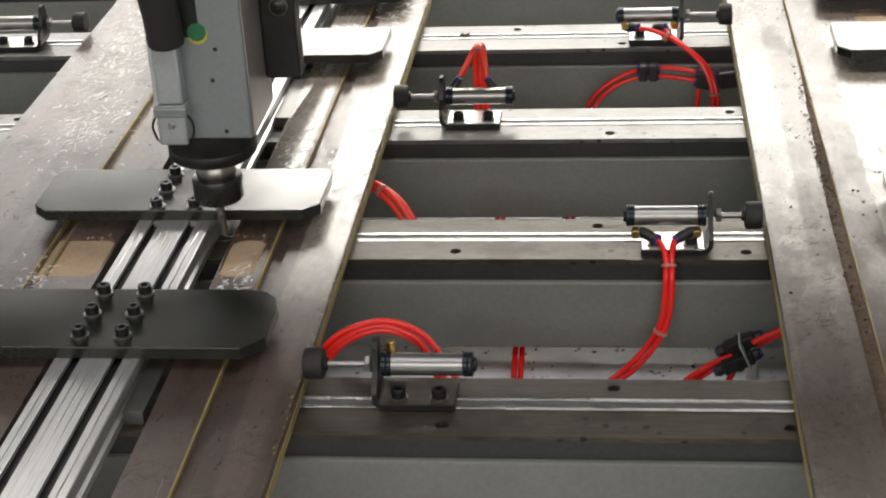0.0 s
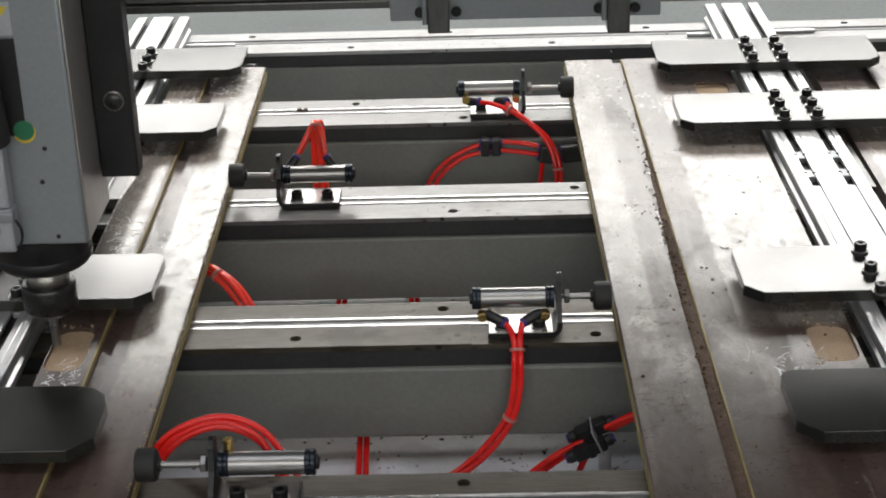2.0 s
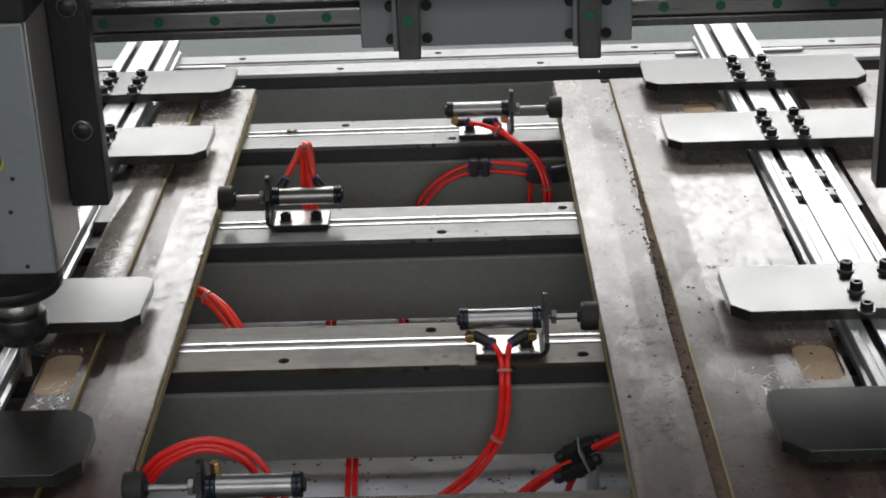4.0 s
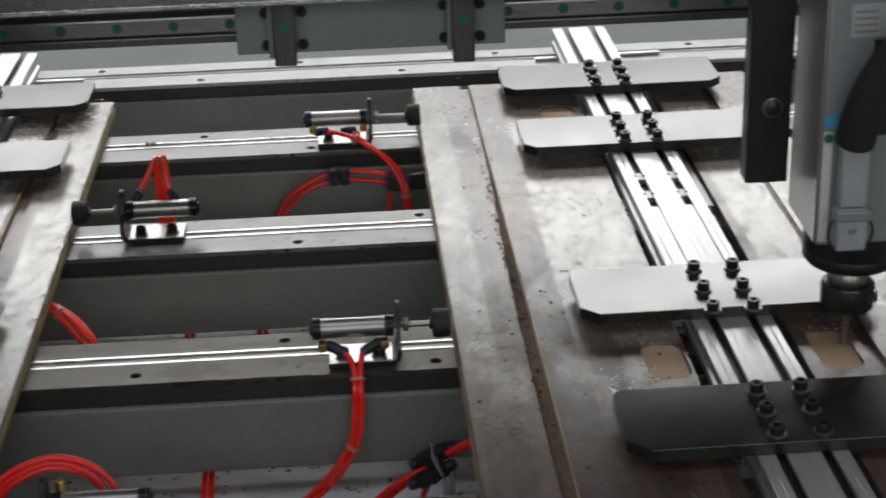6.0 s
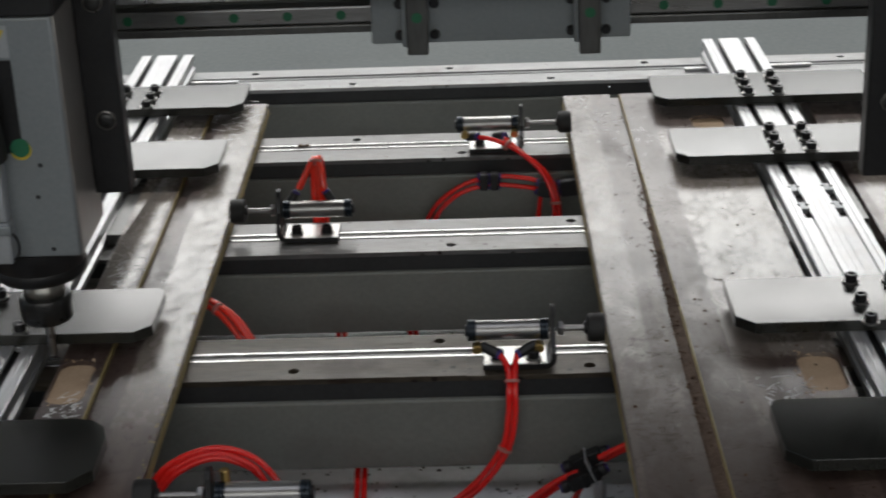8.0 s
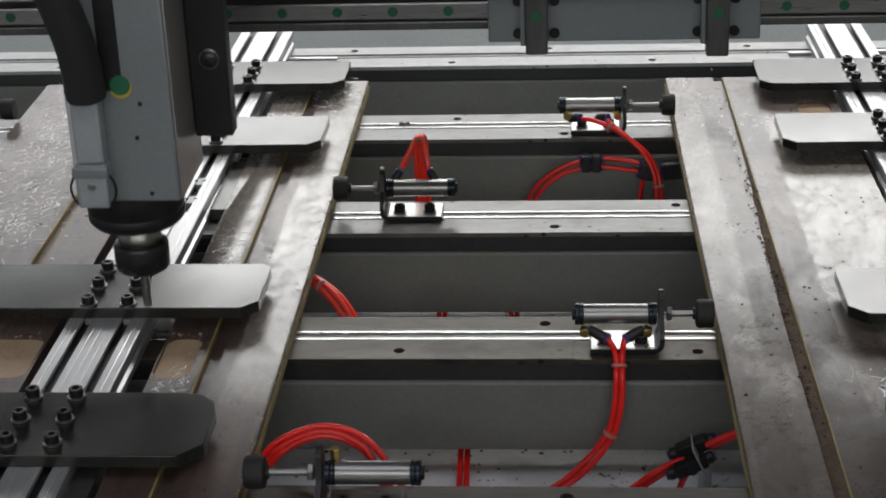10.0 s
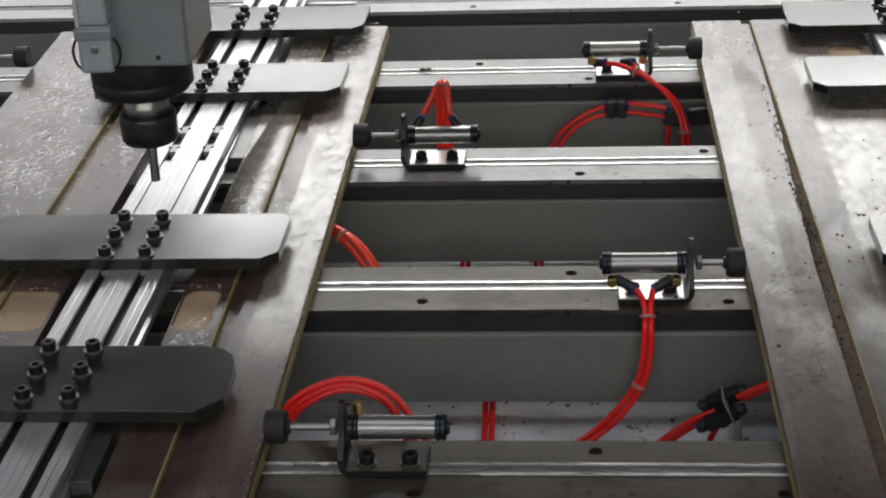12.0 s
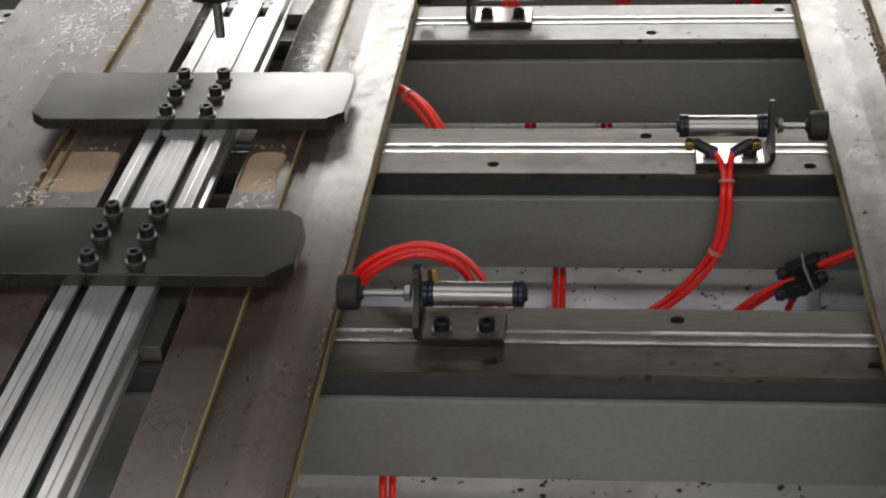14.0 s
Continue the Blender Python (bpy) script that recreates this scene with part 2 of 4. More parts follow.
TUBE_RED = surface("red_polyurethane_tube", (0.76, 0.016, 0.016), (0.86, 0.030, 0.024), (0.16, 0.26), 0, 40, 300, 0.02)
TUBE_ORANGE = surface("orange_red_tube", (0.98, 0.052, 0.034), (1.0, 0.085, 0.050), (0.16, 0.26), 0, 40, 300, 0.02)
for tube_mat in (TUBE_RED, TUBE_ORANGE):
    bsdf = tube_mat.node_tree.nodes["Principled BSDF"]
    bsdf.inputs["Subsurface Weight"].default_value = 0.6
    bsdf.inputs["Subsurface Radius"].default_value = (1.0, 0.25, 0.2)
    bsdf.inputs["Subsurface Scale"].default_value = 0.008
BRASS = surface("brass_fitting", (0.45, 0.30, 0.10), (0.60, 0.42, 0.16), (0.25, 0.4), 1.0, 50, 300, 0.05)
COLLAR_BLUE = surface("dark_blue_release_ring", (0.03, 0.02, 0.12), (0.05, 0.03, 0.2), (0.3, 0.4), 0, 50, 300, 0.02)
TRAY = surface("dusty_pale_tray", (0.80, 0.81, 0.83), (0.90, 0.91, 0.93), (0.5, 0.7), 0, 8, 120, 0.1,
               stain=(0.54, 0.53, 0.52), stain_amount=0.6, stain_scale=9.0, specks=(0.03, 0.028, 0.025), speck_scale=95.0, speck_cut=0.34)
HEAD_GREY = surface("light_grey_housing", (0.208, 0.228, 0.238), (0.244, 0.265, 0.276), (0.32, 0.45), 0.1, 6, 250, 0.03)
HEAD_SIDE = surface("brushed_housing_side", (0.36, 0.34, 0.32), (0.46, 0.44, 0.42), (0.3, 0.4), 0.6, 12, 250, 0.03, (1, 1, 0.1))
SATIN_BLACK = surface("satin_black_metal", (0.012, 0.012, 0.013), (0.02, 0.02, 0.021), (0.35, 0.5), 0.2, 20, 250, 0.04)
NUT_STEEL = surface("collet_steel", (0.028, 0.028, 0.028), (0.045, 0.045, 0.045), (0.25, 0.35), 0.5, 30, 300, 0.03)
SHAFT = surface("spindle_nose_steel", (0.24, 0.23, 0.21), (0.36, 0.345, 0.32), (0.25, 0.38), 0.95, 30, 300, 0.03)
CONNECTOR = surface("grey_connector", (0.34, 0.36, 0.38), (0.42, 0.44, 0.46), (0.4, 0.55), 0.3, 30, 300, 0.05)
MOTOR_PAINT = surface("pale_blue_grey_enamel", (0.33, 0.38, 0.42), (0.38, 0.43, 0.47), (0.2, 0.3), 0, 8, 200, 0.03)
STICKER_GREEN = surface("green_sticker", (0.015, 0.13, 0.06), (0.02, 0.16, 0.08), (0.4, 0.5), 0, 50, 300, 0.0)
STICKER_BLUE = surface("blue_sticker", (0.05, 0.30, 0.5), (0.06, 0.34, 0.55), (0.4, 0.5), 0, 50, 300, 0.0)
STICKER_YELLOW = surface("yellow_sticker", (0.55, 0.42, 0.04), (0.6, 0.46, 0.05), (0.4, 0.5), 0, 50, 300, 0.0)
STICKER_WHITE = surface("pale_label", (0.55, 0.56, 0.57), (0.62, 0.63, 0.64), (0.4, 0.5), 0, 50, 300, 0.0)
TIE = surface("clear_cable_tie", (0.46, 0.16, 0.14), (0.56, 0.24, 0.21), (0.2, 0.3), 0, 50, 300, 0.0)
INK = surface("grey_print", (0.2, 0.2, 0.2), (0.25, 0.25, 0.25), (0.5, 0.6), 0, 50, 300, 0.0)
CONCRETE = surface("grey_painted_concrete", (0.13, 0.145, 0.145), (0.17, 0.185, 0.185), (0.7, 0.9), 0, 2, 60, 0.1,
                   stain=(0.11, 0.115, 0.115), stain_amount=0.4, stain_scale=1.2, spec=0.2)
WALL_PAINT = surface("hall_wall_paint", (0.42, 0.43, 0.43), (0.5, 0.51, 0.51), (0.6, 0.8), 0, 1.5, 40, 0.05)
ROOF_SHEET = surface("hall_roof_sheet", (0.10, 0.105, 0.11), (0.14, 0.145, 0.15), (0.5, 0.7), 0, 2, 40, 0.05)
CHIP = surface("brown_chips", (0.045, 0.027, 0.018), (0.15, 0.098, 0.068), (0.7, 0.9), 0, 200, 600, 0.2, spec=0.12)
DUST = surface("packed_brown_dust", (0.070, 0.047, 0.034), (0.165, 0.118, 0.088), (0.7, 0.9), 0, 90, 500, 0.3, spec=0.15)
FOIL = surface("crinkled_foil", (0.42, 0.43, 0.43), (0.60, 0.61, 0.61), (0.22, 0.35), 0.85, 90, 260, 1.0, (0.6, 1, 1))
SLIDE = surface("dark_ground_slide", (0.10, 0.10, 0.098), (0.145, 0.145, 0.14), (0.3, 0.4), 0.6, 20, 300, 0.03, (1, 1, 0.2))
# white base colour stands in for highlights on clear film
FILM = surface("white_glint_film", (0.90, 0.90, 0.90), (0.96, 0.96, 0.96), (0.12, 0.22), 0.0, 200, 600, 0.1, spec=1.0)


# ---- mesh helpers ----
def box(bm, x0, x1, y0, y1, z0, z1, bevel=0.0, segs=2):
    r = bmesh.ops.create_cube(bm, size=1.0, matrix=Matrix.Translation(((x0 + x1) / 2, (y0 + y1) / 2, (z0 + z1) / 2))
                              @ Matrix.Diagonal((x1 - x0, y1 - y0, z1 - z0, 1)))
    if bevel:
        e = list({e for v in r["verts"] for e in v.link_edges})
        bmesh.ops.bevel(bm, geom=e, offset=bevel, segments=segs, affect='EDGES', profile=0.5)
    return bm


def made_box(*a, **k):
    return box(bmesh.new(), *a, **k)


AXES = {"z": Matrix.Identity(4), "x": Matrix.Rotation(radians(90), 4, 'Y'), "y": Matrix.Rotation(radians(-90), 4, 'X')}


def lathe(bm, profile, m=Matrix.Identity(4), axis="z", seg=24):
    """Turns (height, radius) pairs round an axis through m, closed at both ends."""
    m = m @ AXES[axis]
    soft = bm.faces.layers.int.get("soft") or bm.faces.layers.int.new("soft")
    rings = []
    for h, r in profile:
        if r <= 1e-6:
            rings.append([bm.verts.new(m @ Vector((0, 0, h)))])
        else:
            rings.append([bm.verts.new(m @ Vector((r * math.cos(2 * math.pi * i / seg), r * math.sin(2 * math.pi * i / seg), h)))
                          for i in range(seg)])
    for a, b in zip(rings, rings[1:]):
        for i in range(seg):
            j = (i + 1) % seg
            if len(a) == 1 and len(b) == 1:
                continue
            if len(a) == 1:
                f = (a[0], b[j], b[i])
            elif len(b) == 1:
                f = (a[i], a[j], b[0])
            else:
                f = (a[i], a[j], b[j], b[i])
            bm.faces.new(f)[soft] = 1 if seg > 8 else 0
    for ring in (rings[0], rings[-1]):
        if len(ring) > 1:
            bm.faces.new(ring)
    bmesh.ops.recalc_face_normals(bm, faces=bm.faces)
    return bm


def rod(bm, x, y, z, h, r, axis="z", seg=20, edge=0.0008):
    """A round bar from its base centre, with small chamfers."""
    e = min(edge, r * 0.3, abs(h) * 0.3)
    return lathe(bm, [(0, r - e), (e, r), (h - e, r), (h, r - e)], Matrix.Translation((x, y, z)), axis, seg)


def prism(bm, pts, z0, z1, bevel=0.0):
    """An outline in x, y raised from z0 to z1."""
    bot = [bm.verts.new((x, y, z0)) for x, y in pts]
    top = [bm.verts.new((x, y, z1)) for x, y in pts]
    n = len(pts)
    bm.faces.new(top)
    bm.faces.new(bot[::-1])
    for i in range(n):
        bm.faces.new((bot[i], bot[(i + 1) % n], top[(i + 1) % n], top[i]))
    bmesh.ops.recalc_face_normals(bm, faces=bm.faces)
    if bevel:
        te = [e for e in bm.edges if all(v in set(top) for v in e.verts)]
        bmesh.ops.bevel(bm, geom=te, offset=bevel, segments=2, affect='EDGES', profile=0.5)
    return bm


def spline(pts, n=10):
    out = []
    P = [Vector(p) for p in pts]
    P = [P[0] * 2 - P[1]] + P + [P[-1] * 2 - P[-2]]
    for i in range(1, len(P) - 2):
        a, b, c, d = P[i - 1:i + 3]
        for k in range(n):
            t = k / n
            out.append(0.5 * (2 * b + (c - a) * t + (2 * a - 5 * b + 4 * c - d) * t * t + (3 * b - a - 3 * c + d) * t ** 3))
    out.append(P[-2])
    return out


def hose(bm, pts, r, seg=10, n=10):
    path = spline(pts, n)
    soft = bm.faces.layers.int.get("soft") or bm.faces.layers.int.new("soft")
    up = Vector((0.13, 0.21, 1)).normalized()
    rings = []
    for i, p in enumerate(path):
        d = (path[min(i + 1, len(path) - 1)] - path[max(i - 1, 0)]).normalized()
        u = (up - d * up.dot(d))
        u = u.normalized() if u.length > 1e-4 else d.orthogonal().normalized()
        up = u
        w = d.cross(u)
        rings.append([bm.verts.new(p + r * (math.cos(2 * math.pi * k / seg) * u + math.sin(2 * math.pi * k / seg) * w)) for k in range(seg)])
    for a, b in zip(rings, rings[1:]):
        for k in range(seg):
            bm.faces.new((a[k], a[(k + 1) % seg], b[(k + 1) % seg], b[k]))
    bm.faces.new(rings[0][::-1])
    bm.faces.new(rings[-1])
    bmesh.ops.recalc_face_normals(bm, faces=bm.faces)
    for f in bm.faces:
        f[soft] = 1
    return bm


def part(name, bm, material, parent=None, label="", smooth=True, at=None):
    me = bpy.data.meshes.new(name)
    bm.normal_update()
    soft = bm.faces.layers.int.get("soft")
    if smooth:
        for f in bm.faces:
            f.smooth = True
        for e in bm.edges:
            if len(e.link_faces) == 2:
                limit = 40 if soft and all(f[soft] for f in e.link_faces) else 20
                if e.calc_face_angle(0.0) > radians(limit):
                    e.smooth = False
    bm.to_mesh(me)
    bm.free()
    me.materials.append(material)
    ob = new(name, me)
    if parent:
        ob.parent = parent
    if at is not None:
        ob.matrix_local = at
    if label:
        ob["label"] = label
    return ob


def thing(name, m, label, category, group="", kind=""):
    ob = new(name)
    ob.empty_display_size = 0.05
    ob.matrix_world = m
    return tagged(ob, label, category, group, kind)


def structure(name, bm, material, label, category):
    return tagged(part(name, bm, material), label, category, kind="structure")


def carve(bm, cutters):
    """Cuts the boxes and rods in cutters out of a solid."""
    a = bpy.data.meshes.new("solid")
    bm.to_mesh(a)
    b = bpy.data.meshes.new("cut")
    cutters.to_mesh(b)
    oa, ob = new("solid", a), new("cut", b)
    mod = oa.modifiers.new("cut", 'BOOLEAN')
    mod.operation, mod.solver, mod.object = 'DIFFERENCE', 'EXACT', ob
    mod.use_self = True
    dg = bpy.context.evaluated_depsgraph_get()
    res = bmesh.new()
    res.from_mesh(oa.evaluated_get(dg).to_mesh())
    oa.evaluated_get(dg).to_mesh_clear()
    bpy.data.objects.remove(oa)
    bpy.data.objects.remove(ob)
    bm.free()
    cutters.free()
    return res


# ---- the hall: visible floor, the rest assumed ----
structure("floor", made_box(-6, 8, -6, 7, -0.2, 0), CONCRETE, "grey painted concrete hall floor", "floor")
# unseen roof and walls, added to close the place and shape its light
roof = bmesh.new()
for rx0, rx1, ry0, ry1 in ((-6.2, 8.2, -6.2, -2.95), (-6.2, 8.2, -0.25, 3.05), (-6.2, 8.2, 4.75, 7.2),
                           (-6.2, -2.75, -2.95, -0.25), (3.35, 8.2, -2.95, -0.25), (-6.2, -2.75, 3.05, 4.75), (3.35, 8.2, 3.05, 4.75)):
    box(roof, rx0, rx1, ry0, ry1, 5.4, 5.6)
structure("ceiling", roof, ROOF_SHEET, "assumed dark hall roof out of view with two lamp openings", "ceiling")
structure("wall_east", made_box(8, 8.2, -6, 7, 0, 5.4), WALL_PAINT, "assumed plain hall wall out of view", "wall")


def wall_with_opening(name, along, x0, x1, w0, w1, z0, z1, y0, y1):
    bm = bmesh.new()
    for a0, a1, c0, c1 in ((x0, x1, 0, z0), (x0, x1, z1, 5.4), (x0, w0, z0, z1), (w1, x1, z0, z1)):
        if along == "x":
            box(bm, a0, a1, y0, y1, c0, c1)
        else:
            box(bm, y0, y1, a0, a1, c0, c1)
    return structure(name, bm, WALL_PAINT, "assumed hall wall out of view with an opening for lamps", "wall")


wall_with_opening("wall_north", "x", -2.0, 8.2, -1.9, 4.6, 3.15, 4.75, 7.0, 7.2)
wall_with_opening("wall_north", "x", -6.2, -2.0, -4.25, -2.15, 2.45, 3.45, 7.0, 7.2)
wall_with_opening("wall_south", "x", -6.2, 8.2, -4.2, 4.6, 2.4, 4.4, -6.2, -6.0)
wall_with_opening("wall_west", "y", -6, 7, -2.1, 4.1, 1.9, 4.1, -6.2, -6.0)

# ---- plan of the machine table ----
BEAM_Y = (-0.297, 0.031, 0.342, 0.648, 0.955)
FRONT_HOLE = (0.142, 0.123, 0.278, 0.290, 0.123)     # first bored hole in the front and the back half of each beam
BACK_HOLE = (0.290, 0.269, 0.422, 0.145, 0.268)
BEAM_TOP, BOARD_TOP, RAIL_TOP, CLAMP_TOP = 0.883, 0.900, 0.912, 0.924
GAP0, GAP1 = 0.012, 0.440


def cross_beam(y, front, back, far=False, cover=False):
    """A steel guide plate on a grey box section; a dark step runs under the plate."""
    # steel tone steps from pale at the far beam to dark brown near
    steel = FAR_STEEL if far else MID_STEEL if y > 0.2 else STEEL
    b = thing("cross_beam", pose(0.2, y, 0), "pale milled steel beam at the far end of the table" if far else
              "worn steel guide beam on a grey painted box section", "beam", "cross beams")
    w = 0.0475
    x0, x1 = -1.6, 1.6
    bm = bmesh.new()
    prof = [(-w, BEAM_TOP), (-0.002, BEAM_TOP), (-0.002, BEAM_TOP - 0.0012), (0.010, BEAM_TOP - 0.0012), (0.010, BEAM_TOP), (w, BEAM_TOP),
            (w, BEAM_TOP - 0.0055), (-w + 0.0006, BEAM_TOP - 0.0055), (-w, BEAM_TOP - 0.0035)]
    va = [bm.verts.new((x0, py, pz)) for py, pz in prof]
    vb = [bm.verts.new((x1, py, pz)) for py, pz in prof]
    bm.faces.new(va)
    bm.faces.new(vb[::-1])
    for i in range(len(prof)):
        j = (i + 1) % len(prof)
        bm.faces.new((va[i], vb[i], vb[j], va[j]))
    bmesh.ops.recalc_face_normals(bm, faces=bm.faces)
    cut = bmesh.new()
    for k in range(-4, 5):
        rod(cut, front - 0.2 + 0.298 * k, -0.0305, BEAM_TOP - 0.012, 0.03, 0.0058, seg=14)
        rod(cut, back - 0.2 + 0.298 * k, 0.0315, BEAM_TOP - 0.012, 0.03, 0.0058, seg=14)
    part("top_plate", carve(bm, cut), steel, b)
    for off in (-0.0035, 0.0115):
        g = box(bmesh.new(), x0, x1, off - 0.0017, off + 0.0017, BEAM_TOP - 0.0045, BEAM_TOP + 0.0012, 0.0006, 1)
        part("guide_ridge", g, FAR_STEEL if far else GROOVE_STEEL, b, "bright worn guide ridge")
    if not far:
        part("guide_floor", made_box(x0, x1, -0.0017, 0.0097, BEAM_TOP - 0.0016, BEAM_TOP - 0.0006), MID_STEEL, b, "grey floor of the guide groove")
    if cover:
        strip = made_box(x0, 0.098, -w - 0.0012, -0.0056, BEAM_TOP + 0.0002, BEAM_TOP + 0.0014, bevel=0.0004, segs=1)
        bores = bmesh.new()
        for k in range(-4, 1):
            rod(bores, front - 0.2 + 0.298 * k, -0.0305, BEAM_TOP - 0.012, 0.03, 0.0058, seg=14)
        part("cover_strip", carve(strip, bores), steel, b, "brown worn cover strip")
    part("spacer_bar", made_box(x0, x1, -w + 0.001, w - 0.001, BEAM_TOP - 0.0235, BEAM_TOP - 0.0056), BLACK_EDGE, b, "black painted spacer bar")
    part("box_section", made_box(x0, x1, -w - 0.004, w + 0.004, BEAM_TOP - 0.102, BEAM_TOP - 0.0237, bevel=0.003), GREY_PAINT, b,
         "grey painted box section")
    return b


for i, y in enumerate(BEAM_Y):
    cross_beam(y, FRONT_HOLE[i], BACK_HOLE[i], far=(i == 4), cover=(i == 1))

structure("drip_tray", made_box(-1.5, 1.7, -1.0, 0.93, 0.733, 0.745), TRAY, "pale dusty tray littered with dark chips", "tray")


def side_frame(x):
    b = thing("side_frame", pose(x, 0.3, 0), "grey painted steel frame carrying the beams", "frame", "side frames")
    part("rail_box", made_box(-0.08, 0.08, -1.3, 0.9, 0.55, BEAM_TOP - 0.1025, bevel=0.006), GREY_PAINT, b)
    for y in (-1.2, 0.0, 0.8):
        part("leg", made_box(-0.06, 0.06, y - 0.06, y + 0.06, 0.0, 0.549, bevel=0.004), GREY_PAINT, b)


side_frame(-1.3)
side_frame(1.7)


def neighbour_board():
    b = thing("table_board", pose(0, 0, 0), "dusty phenolic board of the neighbouring table unit", "table board", "table boards")
    bm = made_box(1.05, 1.52, 0.30, 0.795, BEAM_TOP + 0.0005, BOARD_TOP, bevel=0.0012, segs=1)
    cut = bmesh.new()
    box(cut, 1.095, 1.110, -0.9, 0.9, BOARD_TOP - 0.006, 0.95)
    part("board", carve(bm, cut), BAKELITE, b)
    part("edge_band", made_box(1.0486, 1.0496, 0.304, 0.79, BEAM_TOP + 0.002, BOARD_TOP - 0.006), BOARD_EDGE, b, "pale yellow cut edge")


def feed_motor():
    b = thing("motor", pose(0.985, 0.19, 0.832), "pale blue-grey rounded motor housing between the beams", "motor")
    part("housing", lathe(bmesh.new(), [(0, 0.018), (0.003, 0.030), (0.012, 0.038), (0.022, 0.040), (0.30, 0.040), (0.31, 0.036)], axis="x", seg=40), MOTOR_PAINT, b)
    part("foot", made_box(0.06, 0.26, -0.025, 0.025, -0.0865, -0.030, bevel=0.003), MOTOR_PAINT, b)
    part("end_screw", rod(bmesh.new(), -0.002, 0.0, 0.0, 0.004, 0.006, "x", 18), BLACK_OXIDE, b)


def turned(x, yaw):
    """A small turn of a table unit about an upright axis at x, y = 0.2."""
    return Matrix.Translation((x, 0.2, 0)) @ pose(0, 0, 0, 0, 0, yaw) @ Matrix.Translation((-x, -0.2, 0))


L_YAW, R_YAW = -0.65, 1.35


def table_board(name, yaw, x0, x1, slot0, slot1, grooves, pockets, bites):
    """A routed phenolic board: slot for the rail, long grooves, shallow pockets."""
    b = thing(name, turned(x1 - 0.2, yaw), "scuffed brown phenolic table board with routed grooves", "table board", "table boards")
    bm = made_box(x0, x1, -0.78, 0.795, BEAM_TOP + 0.0005, BOARD_TOP, bevel=0.0012, segs=1)
    cut = bmesh.new()
    box(cut, slot0, slot1, -0.9, 0.9, 0.85, 0.95)
    for g0, g1 in grooves:
        box(cut, g0, g1, -0.9, 0.9, BOARD_TOP - 0.006, 0.95)
    part_bm = carve(bm, cut)
    cut = bmesh.new()
    for px0, px1, py0, py1 in pockets + bites:
        r = 0.014
        pts = []
        for cx, cy, a0 in ((px1 - r, py1 - r, 0), (px0 + r, py1 - r, 90), (px0 + r, py0 + r, 180), (px1 - r, py0 + r, 270)):
            pts += [(cx + r * math.cos(radians(a0 + a)), cy + r * math.sin(radians(a0 + a))) for a in (0, 30, 60, 90)]
        prism(cut, pts, BOARD_TOP - 0.005 if (px0, px1, py0, py1) in pockets else 0.85, 0.95)
    part("board", carve(part_bm, cut), BAKELITE, b)
    for px0, px1, py0, py1 in pockets:
        part("pocket_floor", made_box(px0 - 0.001, px1 + 0.001, py0 - 0.001, py1 + 0.001, BOARD_TOP - 0.0075, BOARD_TOP - 0.0045), POCKET, b,
             "bare tan core showing in a milled pocket")
    for lx in [g[0] - 0.0004 for g in grooves] + [grooves[1][1] - 0.0022] if x0 < 0 else [grooves[0][1] - 0.0018]:
        part("groove_lip", made_box(lx, lx + 0.0026, -0.779, 0.794, BOARD_TOP - 0.0055, BOARD_TOP - 0.0003), BOARD_EDGE, b,
             "pale yellow cut edge of a groove")
    if x0 > 0:
        g0, g1 = grooves[0]
        dust = bmesh.new()
        rng = random.Random(5)
        rows = []
        for k in range(61):
            y = -0.7 + 0.0215 * k
            thin = max(0.0, min(1.0, (y - 0.05) / 0.50))
            left = g0 + 0.0003 + (g1 - g0 - 0.004) * min(1.0, thin * 1.1) * (0.88 + rng.uniform(0, 0.12)) + (rng.uniform(0, 0.0015) if y > -0.1 else 0)
            top = BOARD_TOP - 0.0030 - 0.0022 * thin + rng.uniform(-0.0003, 0.0003)
            rows.append([dust.verts.new(q) for q in ((left, y, BOARD_TOP - 0.0061), ((left + g1) / 2, y, top), (g1 - 0.0006, y, top + 0.0006), (g1 - 0.0004, y, BOARD_TOP - 0.0061))])
        for p, q in zip(rows, rows[1:]):
            for k in range(3):
                dust.faces.new((p[k], q[k], q[k + 1], p[k + 1]))
        bmesh.ops.recalc_face_normals(dust, faces=dust.faces)
        part("groove_dust", dust, DUST, b, "brown dust packed in the groove")
    for ex in (x0 - 0.0012, x1 + 0.0002):
        part("edge_band", made_box(ex, ex + 0.001, -0.776, 0.79, BEAM_TOP + 0.002, BOARD_TOP - 0.006), BOARD_EDGE, b, "pale yellow cut edge")
    return b


table_board("table_board", 0.0, -0.455, GAP0, -0.233, -0.112, [(-0.066, -0.048), (-0.306, -0.290)],
            [(-0.300, -0.236, -0.085, 0.004), (-0.111, -0.074, -0.085, 0.004)], [(-0.125, -0.1075, 0.10, 0.334)])
table_board("table_board", 0.75, GAP1, 0.912, 0.662, 0.772, [(0.506, 0.521), (0.834, 0.848)],
            [(0.618, 0.659, -0.095, -0.016), (0.785, 0.826, -0.095, -0.008), (0.606, 0.650, 0.640, 0.69)], [])


